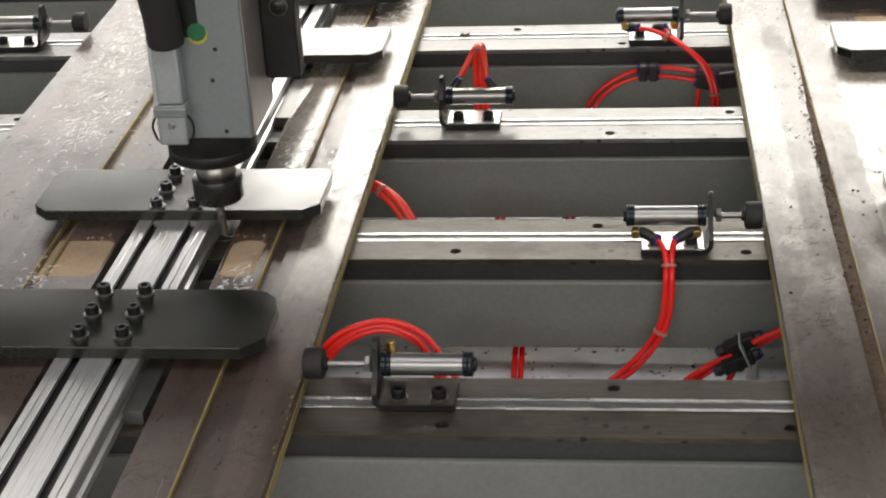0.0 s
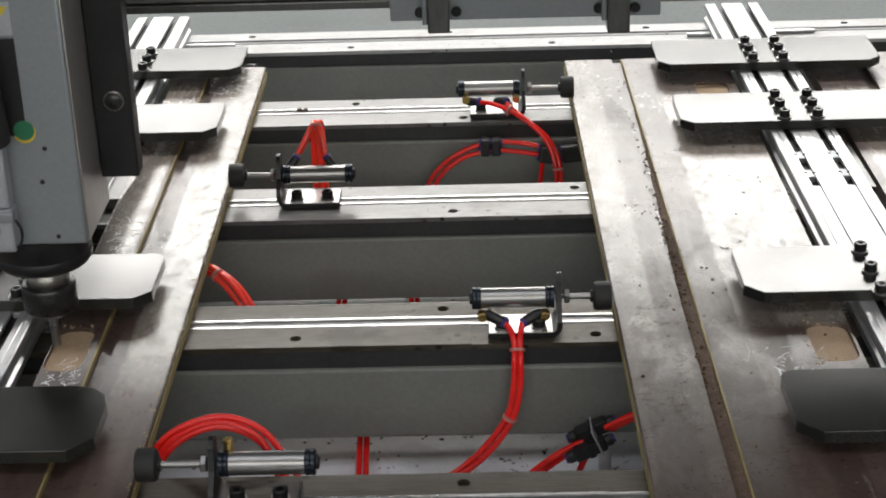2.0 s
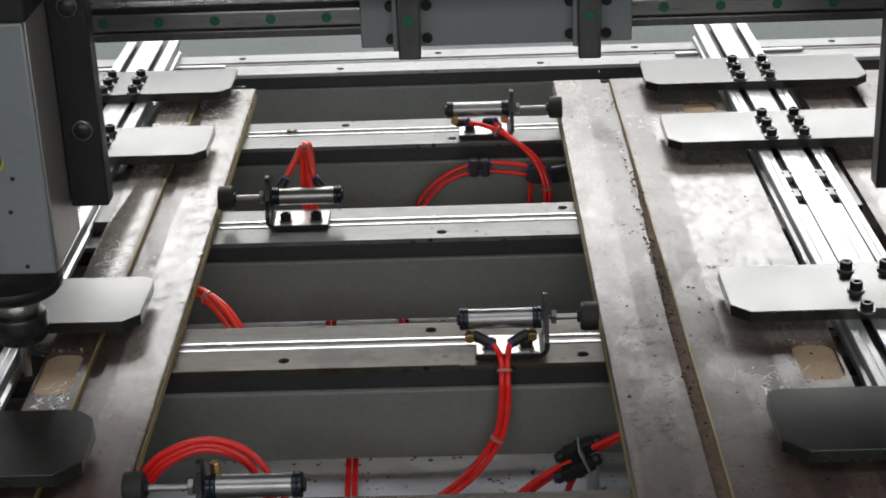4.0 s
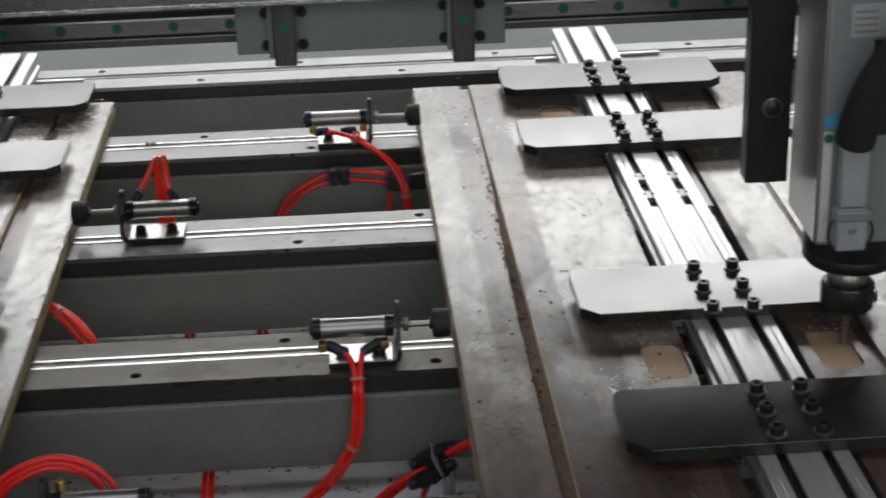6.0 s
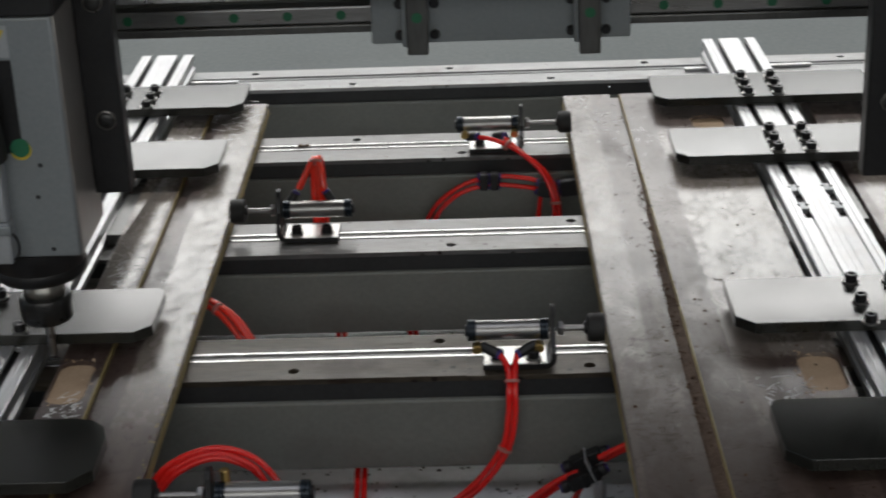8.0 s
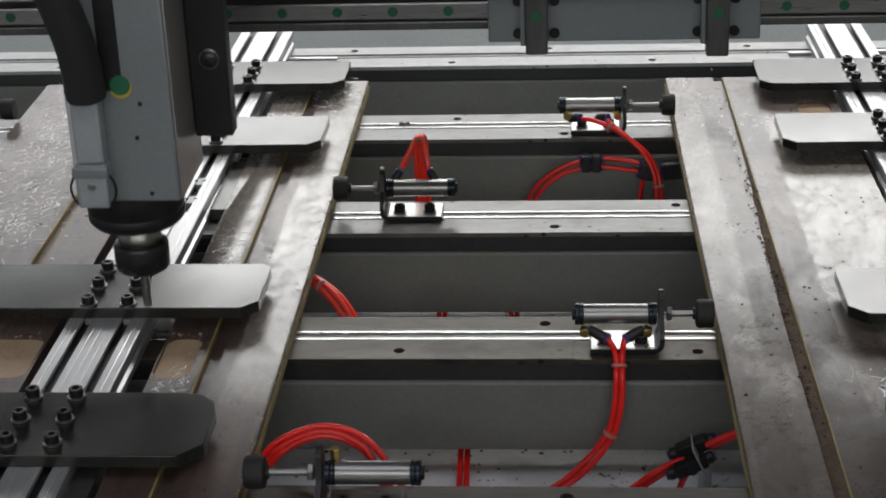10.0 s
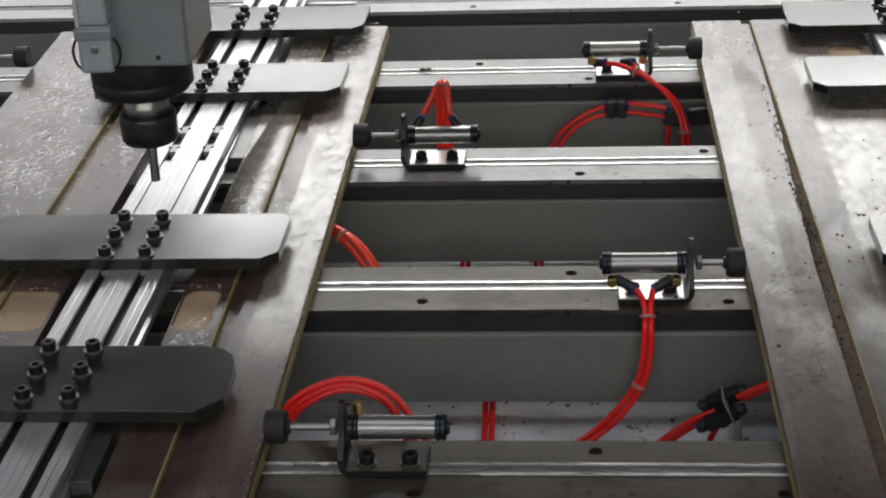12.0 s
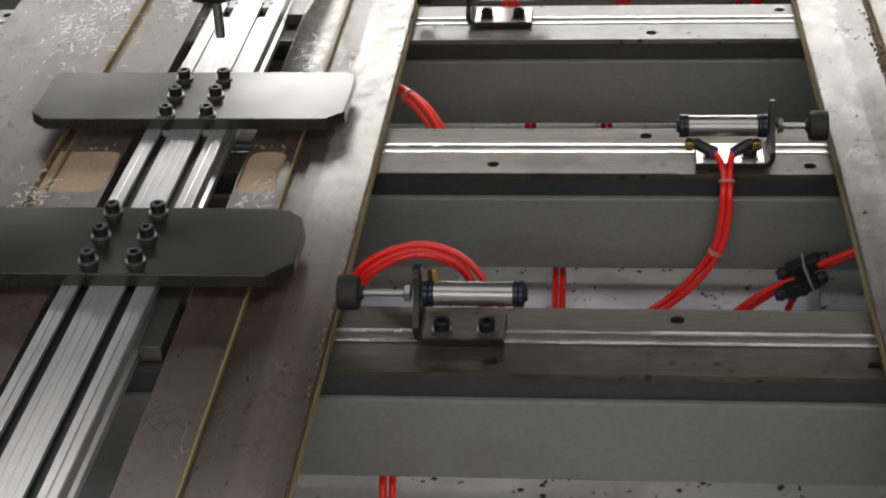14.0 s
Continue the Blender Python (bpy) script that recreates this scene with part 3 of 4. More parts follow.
def slotted_rail(x, yaw):
    """An 80 mm wide aluminium profile with two open slots and a ribbed top."""
    t, b0 = RAIL_TOP, BEAM_TOP + 0.0005
    s = []
    for c in (-0.02, 0.02):
        s += [(c - 0.005, t), (c - 0.005, t - 0.004), (c - 0.009, t - 0.004), (c - 0.009, t - 0.012), (c + 0.009, t - 0.012),
              (c + 0.009, t - 0.004), (c + 0.005, t - 0.004), (c + 0.005, t)]
    ribs = []
    for c in (-0.008, 0.0, 0.008):
        ribs += [(c - 0.0007, t), (c, t - 0.0004), (c + 0.0007, t)]
    prof = [(-0.04, t - 0.001), (-0.039, t), (-0.033, t), (-0.032, t - 0.0008), (-0.031, t)] + s[:8] + ribs + s[8:] + \
           [(0.031, t), (0.032, t - 0.0008), (0.033, t), (0.039, t), (0.04, t - 0.001), (0.04, t - 0.009), (0.0365, t - 0.011), (0.0365, t - 0.019), (0.04, t - 0.021),
            (0.04, b0), (-0.04, b0), (-0.04, t - 0.021), (-0.0365, t - 0.019), (-0.0365, t - 0.011), (-0.04, t - 0.009)]
    b = thing("slotted_rail", turned(x, yaw) @ pose(x, 0, 0), "silver slotted aluminium profile rail let into the board", "profile rail", "profile rails")
    bm = bmesh.new()
    va = [bm.verts.new((px, -0.8, pz)) for px, pz in prof]
    vb = [bm.verts.new((px, 1.005, pz)) for px, pz in prof]
    bm.faces.new(va)
    bm.faces.new(vb[::-1])
    for i in range(len(prof)):
        j = (i + 1) % len(prof)
        bm.faces.new((va[i], vb[i], vb[j], va[j]))
    bmesh.ops.recalc_face_normals(bm, faces=bm.faces)
    part("profile", bm, ALU, b, smooth=False)
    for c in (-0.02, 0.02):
        # black strip on the slot floor, put there as the slot's shade
        part("slot_shade", made_box(c - 0.0088, c + 0.0088, -0.799, 1.004, t - 0.0119, t - 0.0085), BLACK_EDGE, b, "black strip standing in for the slot's shade")
        part("slot_filler", made_box(c - 0.0048, c + 0.0048, 0.02, 0.300, t - 0.0084, t - 0.0022, bevel=0.0006, segs=1), ALU, b, "pale filler bar in the slot")
        for ny in (0.335, 0.392):
            nut = part("slot_nut", made_box(c - 0.0048, c + 0.0048, ny - 0.011, ny + 0.011, t - 0.0084, t - 0.0012, bevel=0.0008, segs=1), CONNECTOR, b, "grey sliding nut in the slot")
            # solid dark pegs take the place of the shaded notches
            for sx in (-0.0056, 0.0056):
                part("notch", rod(bmesh.new(), c + sx, ny, t - 0.003, 0.0034, 0.0024, seg=10), BLACK_OXIDE, nut, "dark peg standing in for a shaded notch")
    part("end_stop", made_box(-0.075, -0.041, 0.936, 0.945, BEAM_TOP + 0.0005, BEAM_TOP + 0.005, bevel=0.001), ALU, b, "small aluminium end stop")
    part("end_stop", made_box(0.041, 0.115, 0.938, 0.947, BEAM_TOP + 0.0005, BEAM_TOP + 0.005, bevel=0.001), ALU, b, "small aluminium end stop")
    return b


neighbour_board()
feed_motor()
LRX, RRX = -0.1745, 0.7145
slotted_rail(LRX, L_YAW)
slotted_rail(RRX, R_YAW)


def bolt_mesh():
    bm = bmesh.new()
    lathe(bm, [(0.0016, 0.0064), (0.009, 0.0066), (0.0098, 0.0058), (0.0098, 0.0034), (0.0062, 0.0032), (0.0062, 0)], seg=18)
    return bm


def clamp_plate(cx, cy, w, d, rail_x, rows, chamfer, label, yaw):
    """A thick plate on the rail, bolted through its two slots by six socket screws."""
    b = thing("clamp_plate", turned(rail_x, yaw) @ pose(cx, cy, RAIL_TOP + 0.0005, 0, 0, -yaw * 0.7), label, "clamp plate", "clamp plates")
    c, r = chamfer
    hw, hd = w / 2, d / 2
    pts = [(-hw + c, -hd), (hw - c, -hd), (hw, -hd + c)]
    pts += [(hw - r + r * math.cos(radians(a)), hd - r + r * math.sin(radians(a))) for a in (0, 30, 60, 90)]
    pts += [(-hw + r + r * math.cos(radians(a)), hd - r + r * math.sin(radians(a))) for a in (90, 120, 150, 180)]
    pts += [(-hw, -hd + c)]
    part("plate", prism(bmesh.new(), pts, 0.0, CLAMP_TOP - RAIL_TOP - 0.0005, 0.0007), PLATE, b)
    first = None
    for ry in rows:
        for sx in (-0.0203, 0.0203):
            m = pose(rail_x - cx + sx, ry - cy, CLAMP_TOP - RAIL_TOP)
            if first is None:
                s = part("screw", bolt_mesh(), BLACK_OXIDE, b, "black socket head screw", at=m)
                wa = part("washer", lathe(bmesh.new(), [(0, 0.0088), (0.0016, 0.0088), (0.0016, 0.005)], seg=20), WASHER, s, "dull zinc washer")
                first = (s.data, wa.data)
            else:
                s = new("screw", first[0])
                s.parent = b
                s.matrix_local = m
                s["label"] = "black socket head screw"
                wa = new("washer", first[1])
                wa.parent = s
                wa["label"] = "dull zinc washer"
    return b


DARK = "dark blued steel clamp plate bolted to the profile rail"
for cx, cy, w, d, rx, rows, ch in (
        (LRX - 0.002, 0.766, 0.312, 0.100, LRX, (0.790, 0.756, 0.722), (0.016, 0.006)),
        (LRX - 0.002, 0.532, 0.312, 0.104, LRX, (0.567, 0.530, 0.493), (0.016, 0.006)),
        (LRX - 0.002, 0.072, 0.312, 0.106, LRX, (0.109, 0.069, 0.027), (0.016, 0.012)),
        (LRX - 0.002, -0.212, 0.312, 0.112, LRX, (-0.166, -0.207, -0.248), (0.020, 0.034)),
        (RRX + 0.002, 0.746, 0.300, 0.104, RRX, (0.775, 0.740, 0.705), (0.016, 0.005)),
        (RRX + 0.002, 0.524, 0.300, 0.104, RRX, (0.556, 0.520, 0.484), (0.016, 0.005)),
        (RRX + 0.002, 0.056, 0.304, 0.106, RRX, (0.092, 0.044, -0.003), (0.018, 0.006)),
        (RRX + 0.002, -0.206, 0.304, 0.108, RRX, (-0.171, -0.209, -0.247), (0.020, 0.012))):
    clamp_plate(cx, cy, w, d, rx, rows, ch, DARK, L_YAW if rx < 0 else R_YAW)


def bent_bracket(x, f):
    """A steel strip bent at x: a foot that runs back along -x and an upright with a rounded top; f: its front side."""
    ya, yb = sorted((f * 0.030, -f * 0.012))
    t, r = 0.0048, 0.0115
    arc = [(x - r + r * math.sin(radians(a)), r - r * math.cos(radians(a))) for a in range(0, 91, 15)]
    inn = [(x - r + (r - t) * math.sin(radians(a)), r - (r - t) * math.cos(radians(a))) for a in range(90, -1, -15)]
    prof = [(x - 0.073, 0.0)] + arc + [(x, 0.016), (x - t, 0.016)] + inn + [(x - 0.073, t)]
    bm = bmesh.new()
    va = [bm.verts.new((px, ya, pz)) for px, pz in prof]
    vb = [bm.verts.new((px, yb, pz)) for px, pz in prof]
    bm.faces.new(va)
    bm.faces.new(vb[::-1])
    for i in range(len(prof)):
        j = (i + 1) % len(prof)
        bm.faces.new((va[i], vb[i], vb[j], va[j]))
    # upright: wide at the bend, narrowing to a rounded top
    side = [(f * 0.030, 0.0155), (f * 0.027, 0.022), (f * 0.015, 0.031)]
    side += [(0.0095 * f * math.cos(radians(a)), 0.047 + 0.0095 * math.sin(radians(a))) for a in range(0, 181, 20)]
    side += [(-f * 0.0135, 0.030), (-f * 0.012, 0.0155)]
    ua = [bm.verts.new((x, py, pz)) for py, pz in side]
    ub = [bm.verts.new((x - t, py, pz)) for py, pz in side]
    bm.faces.new(ua)
    bm.faces.new(ub[::-1])
    for i in range(len(side)):
        j = (i + 1) % len(side)
        bm.faces.new((ua[i], ua[j], ub[j], ub[i]))
    bmesh.ops.recalc_face_normals(bm, faces=bm.faces)
    return bm


def side_cylinder(x_tip, y, toward, retract=0.0, face=None):
    """A pneumatic cylinder on a bent bracket; its rubber buffer meets the board's edge at x_tip.
    toward: +1 pushes to +x, -1 to -x; retract: how far the rod is drawn in; face: the metal of the foot."""
    z0 = BEAM_TOP + 0.0015
    m = Matrix.Translation((x_tip, y, z0)) @ (Matrix.Identity(4) if toward > 0 else Matrix.Rotation(math.pi, 4, 'Z'))
    f = -1 if toward > 0 else 1          # side that faces the front of the table
    c = thing("pneumatic_cylinder", m, "small silver pneumatic cylinder with a black rubber buffer, on a bracket", "cylinder", "clamping cylinders")
    az, face = 0.030, face or WHITE_STEEL
    buf = part("buffer", lathe(bmesh.new(), [(0, 0.0115), (0.0012, 0.0138), (0.004, 0.0145), (0.0155, 0.0145), (0.0175, 0.0138), (0.018, 0.0125)],
                               Matrix.Translation((-0.0185, 0, az)), "x", 32), RUBBER, c, "black rubber buffer")
    part("hub", rod(bmesh.new(), -0.0215, 0, az, 0.0035, 0.0062, "x", 20), SATIN_BLACK, buf)
    part("rod", rod(bmesh.new(), -0.058 + retract, 0, az, 0.0395 - retract, 0.0030, "x", 14), CHROME, c, "chromed piston rod")
    part("locknut", rod(bmesh.new(), -0.0575 + retract, 0, az, 0.0055, 0.0078, "x", 6), CHROME, c, "steel hexagon nut")
    part("front_cap", lathe(bmesh.new(), [(0, 0.0102), (0.001, 0.0112), (0.0035, 0.0112), (0.0042, 0.0105), (0.005, 0.0112), (0.0085, 0.0112), (0.009, 0.0095)],
                            Matrix.Translation((-0.0760 + retract, 0, az)), "x", 28), CAP_BLUE_BLACK, c, "blue-black front end cap")
    part("tube", rod(bmesh.new(), -0.1405 + retract, 0, az, 0.065, 0.0102, "x", 32), CHROME, c, "silver cylinder tube")
    rear = part("rear_cap", lathe(bmesh.new(), [(0, 0.0098), (0.001, 0.0112), (0.004, 0.0112), (0.0046, 0.0106), (0.0052, 0.0112), (0.0085, 0.0112), (0.009, 0.0102)],
                                  Matrix.Translation((-0.149 + retract, 0, az)), "x", 28), CAP_BLUE_BLACK, c, "blue-black rear end cap")
    part("end_boss", rod(bmesh.new(), -0.1515 + retract, 0, az, 0.003, 0.0062, "x", 18), SATIN_BLACK, rear)
    bracket = part("bracket", bent_bracket(-0.0605 + retract, f), SATIN_BLACK, c, "dark bent steel bracket")
    fa, fb = sorted((f * 0.030, -f * 0.012))
    part("foot_face", made_box(-0.1325 + retract, -0.0700 + retract, fa + 0.0010, fb - 0.0010, 0.0049, 0.0056, bevel=0.0003), face, bracket,
         "pale scuffed upper face" if face is WHITE_STEEL else "dull dirty upper face, darkened to stand for shade")
    for sx in (-0.083, -0.119):
        p = part("screw", bolt_mesh(), BLACK_OXIDE, c, "black socket head screw", at=pose(sx + retract, f * 0.017, 0.0056))
        part("washer", lathe(bmesh.new(), [(0, 0.0082), (0.0016, 0.0082), (0.0016, 0.005)], seg=20), WASHER, p, "dull zinc washer")
    return c


c1 = side_cylinder(GAP1 - 0.003, 0.640, +1, -0.0045)
c2 = side_cylinder(GAP0 + 0.003, 0.357, -1, 0.003)
c3 = side_cylinder(GAP1 - 0.002, 0.022, +1, 0.010)
# dirty foot in brown steel; the darker tone also carries its shade
c4 = side_cylinder(GAP0 + 0.003, -0.278, -1, -0.003, STEEL)
c5 = side_cylinder(-0.456 - 0.002, 0.650, +1)
c6 = side_cylinder(0.912, 0.352, -1, 0.022)


def fitting(parent, p, d):
    """A push-in elbow: brass stud, black body and a blue release ring, set at p, with its mouth along d."""
    d = Vector(d).normalized()
    q = d.to_track_quat('Z', 'Y').to_matrix().to_4x4()
    inv = parent.matrix_world.inverted()
    m = inv @ Matrix.Translation(p) @ q
    part("fitting", lathe(bmesh.new(), [(-0.007, 0.0048), (-0.004, 0.0054), (0.010, 0.0054), (0.012, 0.0047)], seg=16), SATIN_BLACK, parent,
         "black push-in air fitting", at=m)
    part("release_ring", lathe(bmesh.new(), [(0.012, 0.0048), (0.0135, 0.0054), (0.015, 0.0048)], seg=14), COLLAR_BLUE, parent,
         "blue release ring", at=m)


bpy.context.view_layer.update()
TUBE = 0.0031


def air_tubes(paths, material, label, tie=()):
    b = thing("air_tube", pose(0, 0, 0), label, "air tube", "air tubes")
    for p in paths:
        part("tube", hose(bmesh.new(), p, TUBE), material, b)
    for p, ax in tie:
        part("cable_tie", lathe(bmesh.new(), [(-0.0014, 0.0072), (-0.0014, 0.0079), (0.0014, 0.0079), (0.0014, 0.0072)],
                                Matrix.Translation(p) @ Vector(ax).to_track_quat('Z', 'Y').to_matrix().to_4x4(), seg=14), TIE, b, "clear cable tie")
    return b


RED = "pair of glossy red air tubes"
# front cylinder of the third beam: two tubes join and drop in front of the beam
for fx, sg in ((0.319, 1), (0.361, -1)):
    fitting(c3, (fx, 0.006, 0.9015), (sg * 1.0, -0.5, -0.35))
    part("stud", rod(bmesh.new(), 0, 0, 0, 0.011, 0.0050, seg=8), BRASS, c3, "brass stud",
         at=c3.matrix_world.inverted() @ Matrix.Translation((fx - sg * 0.010, 0.014, 0.9015)) @ pose(0, 0, 0, 90, 0, 0))
air_tubes([[(0.331, 0.000, 0.8975), (0.336, -0.006, 0.893), (0.3395, -0.018, 0.886), (0.3395, -0.030, 0.872), (0.338, -0.036, 0.845), (0.332, -0.038, 0.815), (0.312, -0.042, 0.785), (0.285, -0.05, 0.762), (0.25, -0.07, 0.750)],
           [(0.349, 0.000, 0.8975), (0.347, -0.006, 0.893), (0.3455, -0.018, 0.886), (0.3455, -0.030, 0.872), (0.3445, -0.037, 0.845), (0.338, -0.041, 0.815), (0.319, -0.046, 0.785), (0.292, -0.054, 0.762), (0.257, -0.074, 0.750)]],
          TUBE_RED, RED + " hanging in front of the beam", [((0.3425, -0.024, 0.880), (0, -0.7, -1)), ((0.3340, -0.0395, 0.812), (-0.4, -0.1, -1))])
# second beam: tubes rise from the cylinder and turn down behind it
for fx in (0.087, 0.137):
    fitting(c2, (fx, 0.366, 0.921), (0.7 if fx < 0.11 else -0.7, 0.3, 1))
air_tubes([[(0.096, 0.371, 0.935), (0.106, 0.378, 0.952), (0.114, 0.388, 0.965), (0.1165, 0.403, 0.958), (0.1165, 0.41, 0.92), (0.1165, 0.41, 0.85)],
           [(0.128, 0.371, 0.935), (0.125, 0.378, 0.952), (0.1205, 0.388, 0.966), (0.1230, 0.403, 0.958), (0.1240, 0.41, 0.92), (0.1245, 0.41, 0.85)],
           [(0.098, 0.374, 0.934), (0.107, 0.380, 0.950), (0.113, 0.391, 0.961), (0.1120, 0.405, 0.952), (0.1105, 0.412, 0.92), (0.1100, 0.412, 0.85)],
           [(0.126, 0.374, 0.935), (0.123, 0.382, 0.952), (0.1195, 0.392, 0.963), (0.1185, 0.406, 0.955), (0.1180, 0.416, 0.92), (0.1175, 0.416, 0.85)]],
          TUBE_ORANGE, "bundle of bright red air tubes looped behind the cylinder", [((0.1175, 0.387, 0.963), (0, 0.5, 0.6))])
# far cylinder: tubes run forward and down, then a bundled loop
for fx in (0.302, 0.338):
    fitting(c1, (fx, 0.622, 0.903), (0.6, -0.6, 0.25))
for fx in (0.294, 0.360):
    part("stud", rod(bmesh.new(), 0, 0, 0, 0.011, 0.0052, seg=8), BRASS, c1, "brass stud",
         at=c1.matrix_world.inverted() @ Matrix.Translation((fx, 0.628, 0.9065)) @ pose(0, 0, 0, 90, 0, 0))
air_tubes([[(0.309, 0.616, 0.905), (0.330, 0.603, 0.906), (0.360, 0.590, 0.896), (0.392, 0.575, 0.872), (0.408, 0.560, 0.84), (0.409, 0.550, 0.80), (0.408, 0.55, 0.76)],
           [(0.345, 0.616, 0.905), (0.352, 0.604, 0.901), (0.370, 0.592, 0.889), (0.400, 0.577, 0.866), (0.414, 0.560, 0.835), (0.416, 0.550, 0.80), (0.415, 0.55, 0.76)]],
          TUBE_RED, RED + " running down behind the board", [((0.350, 0.595, 0.900), (1, -0.5, -0.4)), ((0.4115, 0.557, 0.832), (0, -0.2, -1))])
air_tubes([[(0.398, 0.578, 0.852), (0.372, 0.582, 0.858), (0.330, 0.585, 0.860), (0.290, 0.583, 0.850), (0.255, 0.580, 0.825), (0.235, 0.575, 0.79), (0.22, 0.57, 0.75)],
           [(0.398, 0.574, 0.843), (0.372, 0.578, 0.847), (0.330, 0.581, 0.850), (0.290, 0.579, 0.842), (0.260, 0.576, 0.819), (0.241, 0.571, 0.785), (0.226, 0.566, 0.75)],
           [(0.392, 0.572, 0.835), (0.388, 0.568, 0.80), (0.385, 0.565, 0.76)]],
          TUBE_RED, "red air tubes bundled through black connectors", [])


def connector_block(m, w, n):
    b = thing("tube_connector", m, "black plastic push-in tube connector", "tube connector", "tube connectors")
    part("body", made_box(-w, w, -0.008, 0.008, -0.012, 0.012, bevel=0.003), SATIN_BLACK, b)
    for k in range(n):
        zz = 0.0 if n == 1 else (-0.006 + 0.012 * k / (n - 1))
        for sx in (-1, 1):
            part("release_ring", rod(bmesh.new(), sx * (w - 0.0005) - (0.003 if sx < 0 else 0), 0, zz, 0.003, 0.0052, "x", 14), COLLAR_BLUE, b, "blue release ring")
    return b


connector_block(pose(0.318, 0.583, 0.855, 0, 3, 0), 0.006, 2)
connector_block(pose(0.332, 0.583, 0.855, 0, 0, 0), 0.006, 2)
connector_block(pose(0.398, 0.576, 0.846, 0, 10, 0), 0.010, 2)
connector_block(pose(0.438, 0.580, 0.846, 0, -6, 0), 0.020, 2)
# near cylinder: arch of tubes over the beam, ends at its fitting
air_tubes([[(0.001, -0.205, 0.83), (0.007, -0.205, 0.866), (0.030, -0.202, 0.898), (0.072, -0.200, 0.914), (0.110, -0.206, 0.906), (0.136, -0.225, 0.884), (0.152, -0.248, 0.868)],
           [(0.005, -0.212, 0.825), (0.013, -0.212, 0.860), (0.036, -0.209, 0.892), (0.072, -0.207, 0.908), (0.107, -0.213, 0.900), (0.130, -0.230, 0.878), (0.144, -0.250, 0.864)],
           [(0.008, -0.207, 0.832), (0.011, -0.208, 0.862), (0.033, -0.205, 0.894), (0.072, -0.204, 0.911), (0.109, -0.214, 0.902), (0.126, -0.228, 0.876), (0.130, -0.235, 0.85)]],
          TUBE_RED, "red air tubes arching over the beam", [((0.134, -0.226, 0.883), (0.5, -0.5, -0.7)), ((0.011, -0.208, 0.864), (0.3, 0, 1))])
part("stud", rod(bmesh.new(), 0, 0, 0, 0.012, 0.0045, seg=8), BRASS, c4, "brass stud",
     at=c4.matrix_world.inverted() @ Matrix.Translation((0.093, -0.270, 0.922)))
# tube from under the far-left board
air_tubes([[(0.000, 0.20, 0.868), (0.016, 0.185, 0.866), (0.036, 0.165, 0.855), (0.058, 0.14, 0.83), (0.066, 0.125, 0.80), (0.07, 0.12, 0.76)],
           [(0.000, 0.205, 0.874), (0.018, 0.19, 0.871), (0.040, 0.17, 0.860), (0.062, 0.145, 0.834), (0.072, 0.13, 0.80), (0.076, 0.12, 0.76)],
           [(0.000, 0.212, 0.870), (0.020, 0.196, 0.868), (0.044, 0.176, 0.857), (0.068, 0.150, 0.830), (0.078, 0.136, 0.80), (0.082, 0.125, 0.76)]],
          TUBE_ORANGE, "bright red air tubes coming from under the board", [((0.019, 0.185, 0.868), (1, -0.8, -0.4))])
# manifold near the right-hand board
air_tubes([[(0.48, -0.085, 0.852), (0.45, -0.082, 0.838), (0.425, -0.078, 0.822)], [(0.485, -0.075, 0.846), (0.455, -0.072, 0.830), (0.43, -0.070, 0.815)],
           [(0.405, -0.075, 0.806), (0.38, -0.075, 0.792), (0.355, -0.08, 0.775), (0.335, -0.085, 0.757), (0.325, -0.09, 0.7495)],
           [(0.405, -0.068, 0.798), (0.385, -0.068, 0.784), (0.362, -0.072, 0.768), (0.345, -0.078, 0.755), (0.336, -0.08, 0.7495)],
           [(0.41, -0.072, 0.792), (0.402, -0.074, 0.775), (0.398, -0.078, 0.76), (0.395, -0.09, 0.7495)]],
          TUBE_RED, "red air tubes feeding a black manifold", [])


def manifold(m):
    b = thing("manifold", m, "cluster of black push-in tube connectors tied together", "manifold")
    for ox, oy, oz, rz in ((0.004, 0.002, 0.0065, 0), (-0.004, -0.010, -0.0055, 6)):
        at = pose(ox, oy, oz, 0, 0, rz)
        body = part("body", made_box(-0.0165, 0.0165, -0.0068, 0.0068, -0.0070, 0.0070, bevel=0.0022), SATIN_BLACK, b, at=at)
        part("rib", made_box(-0.0035, 0.0035, -0.0075, 0.0075, -0.0078, 0.0078, bevel=0.0015), SATIN_BLACK, body)
        for sx in (-1, 1):
            part("socket", rod(bmesh.new(), sx * 0.0155 - (0.0085 if sx < 0 else 0), 0, 0, 0.0085, 0.0062, "x", 20, 0.0015), SATIN_BLACK, body)
            part("release_ring", rod(bmesh.new(), sx * 0.0240 - (0.002 if sx < 0 else 0), 0, 0, 0.002, 0.0048, "x", 18, 0.0005), COLLAR_BLUE, body, "blue release ring")
    part("cable_tie", made_box(-0.0009, 0.0009, -0.0190, 0.0100, -0.0138, 0.0158, bevel=0.0007), CONNECTOR, b, "grey cable tie", at=pose(0.006, 0, 0))
    return b


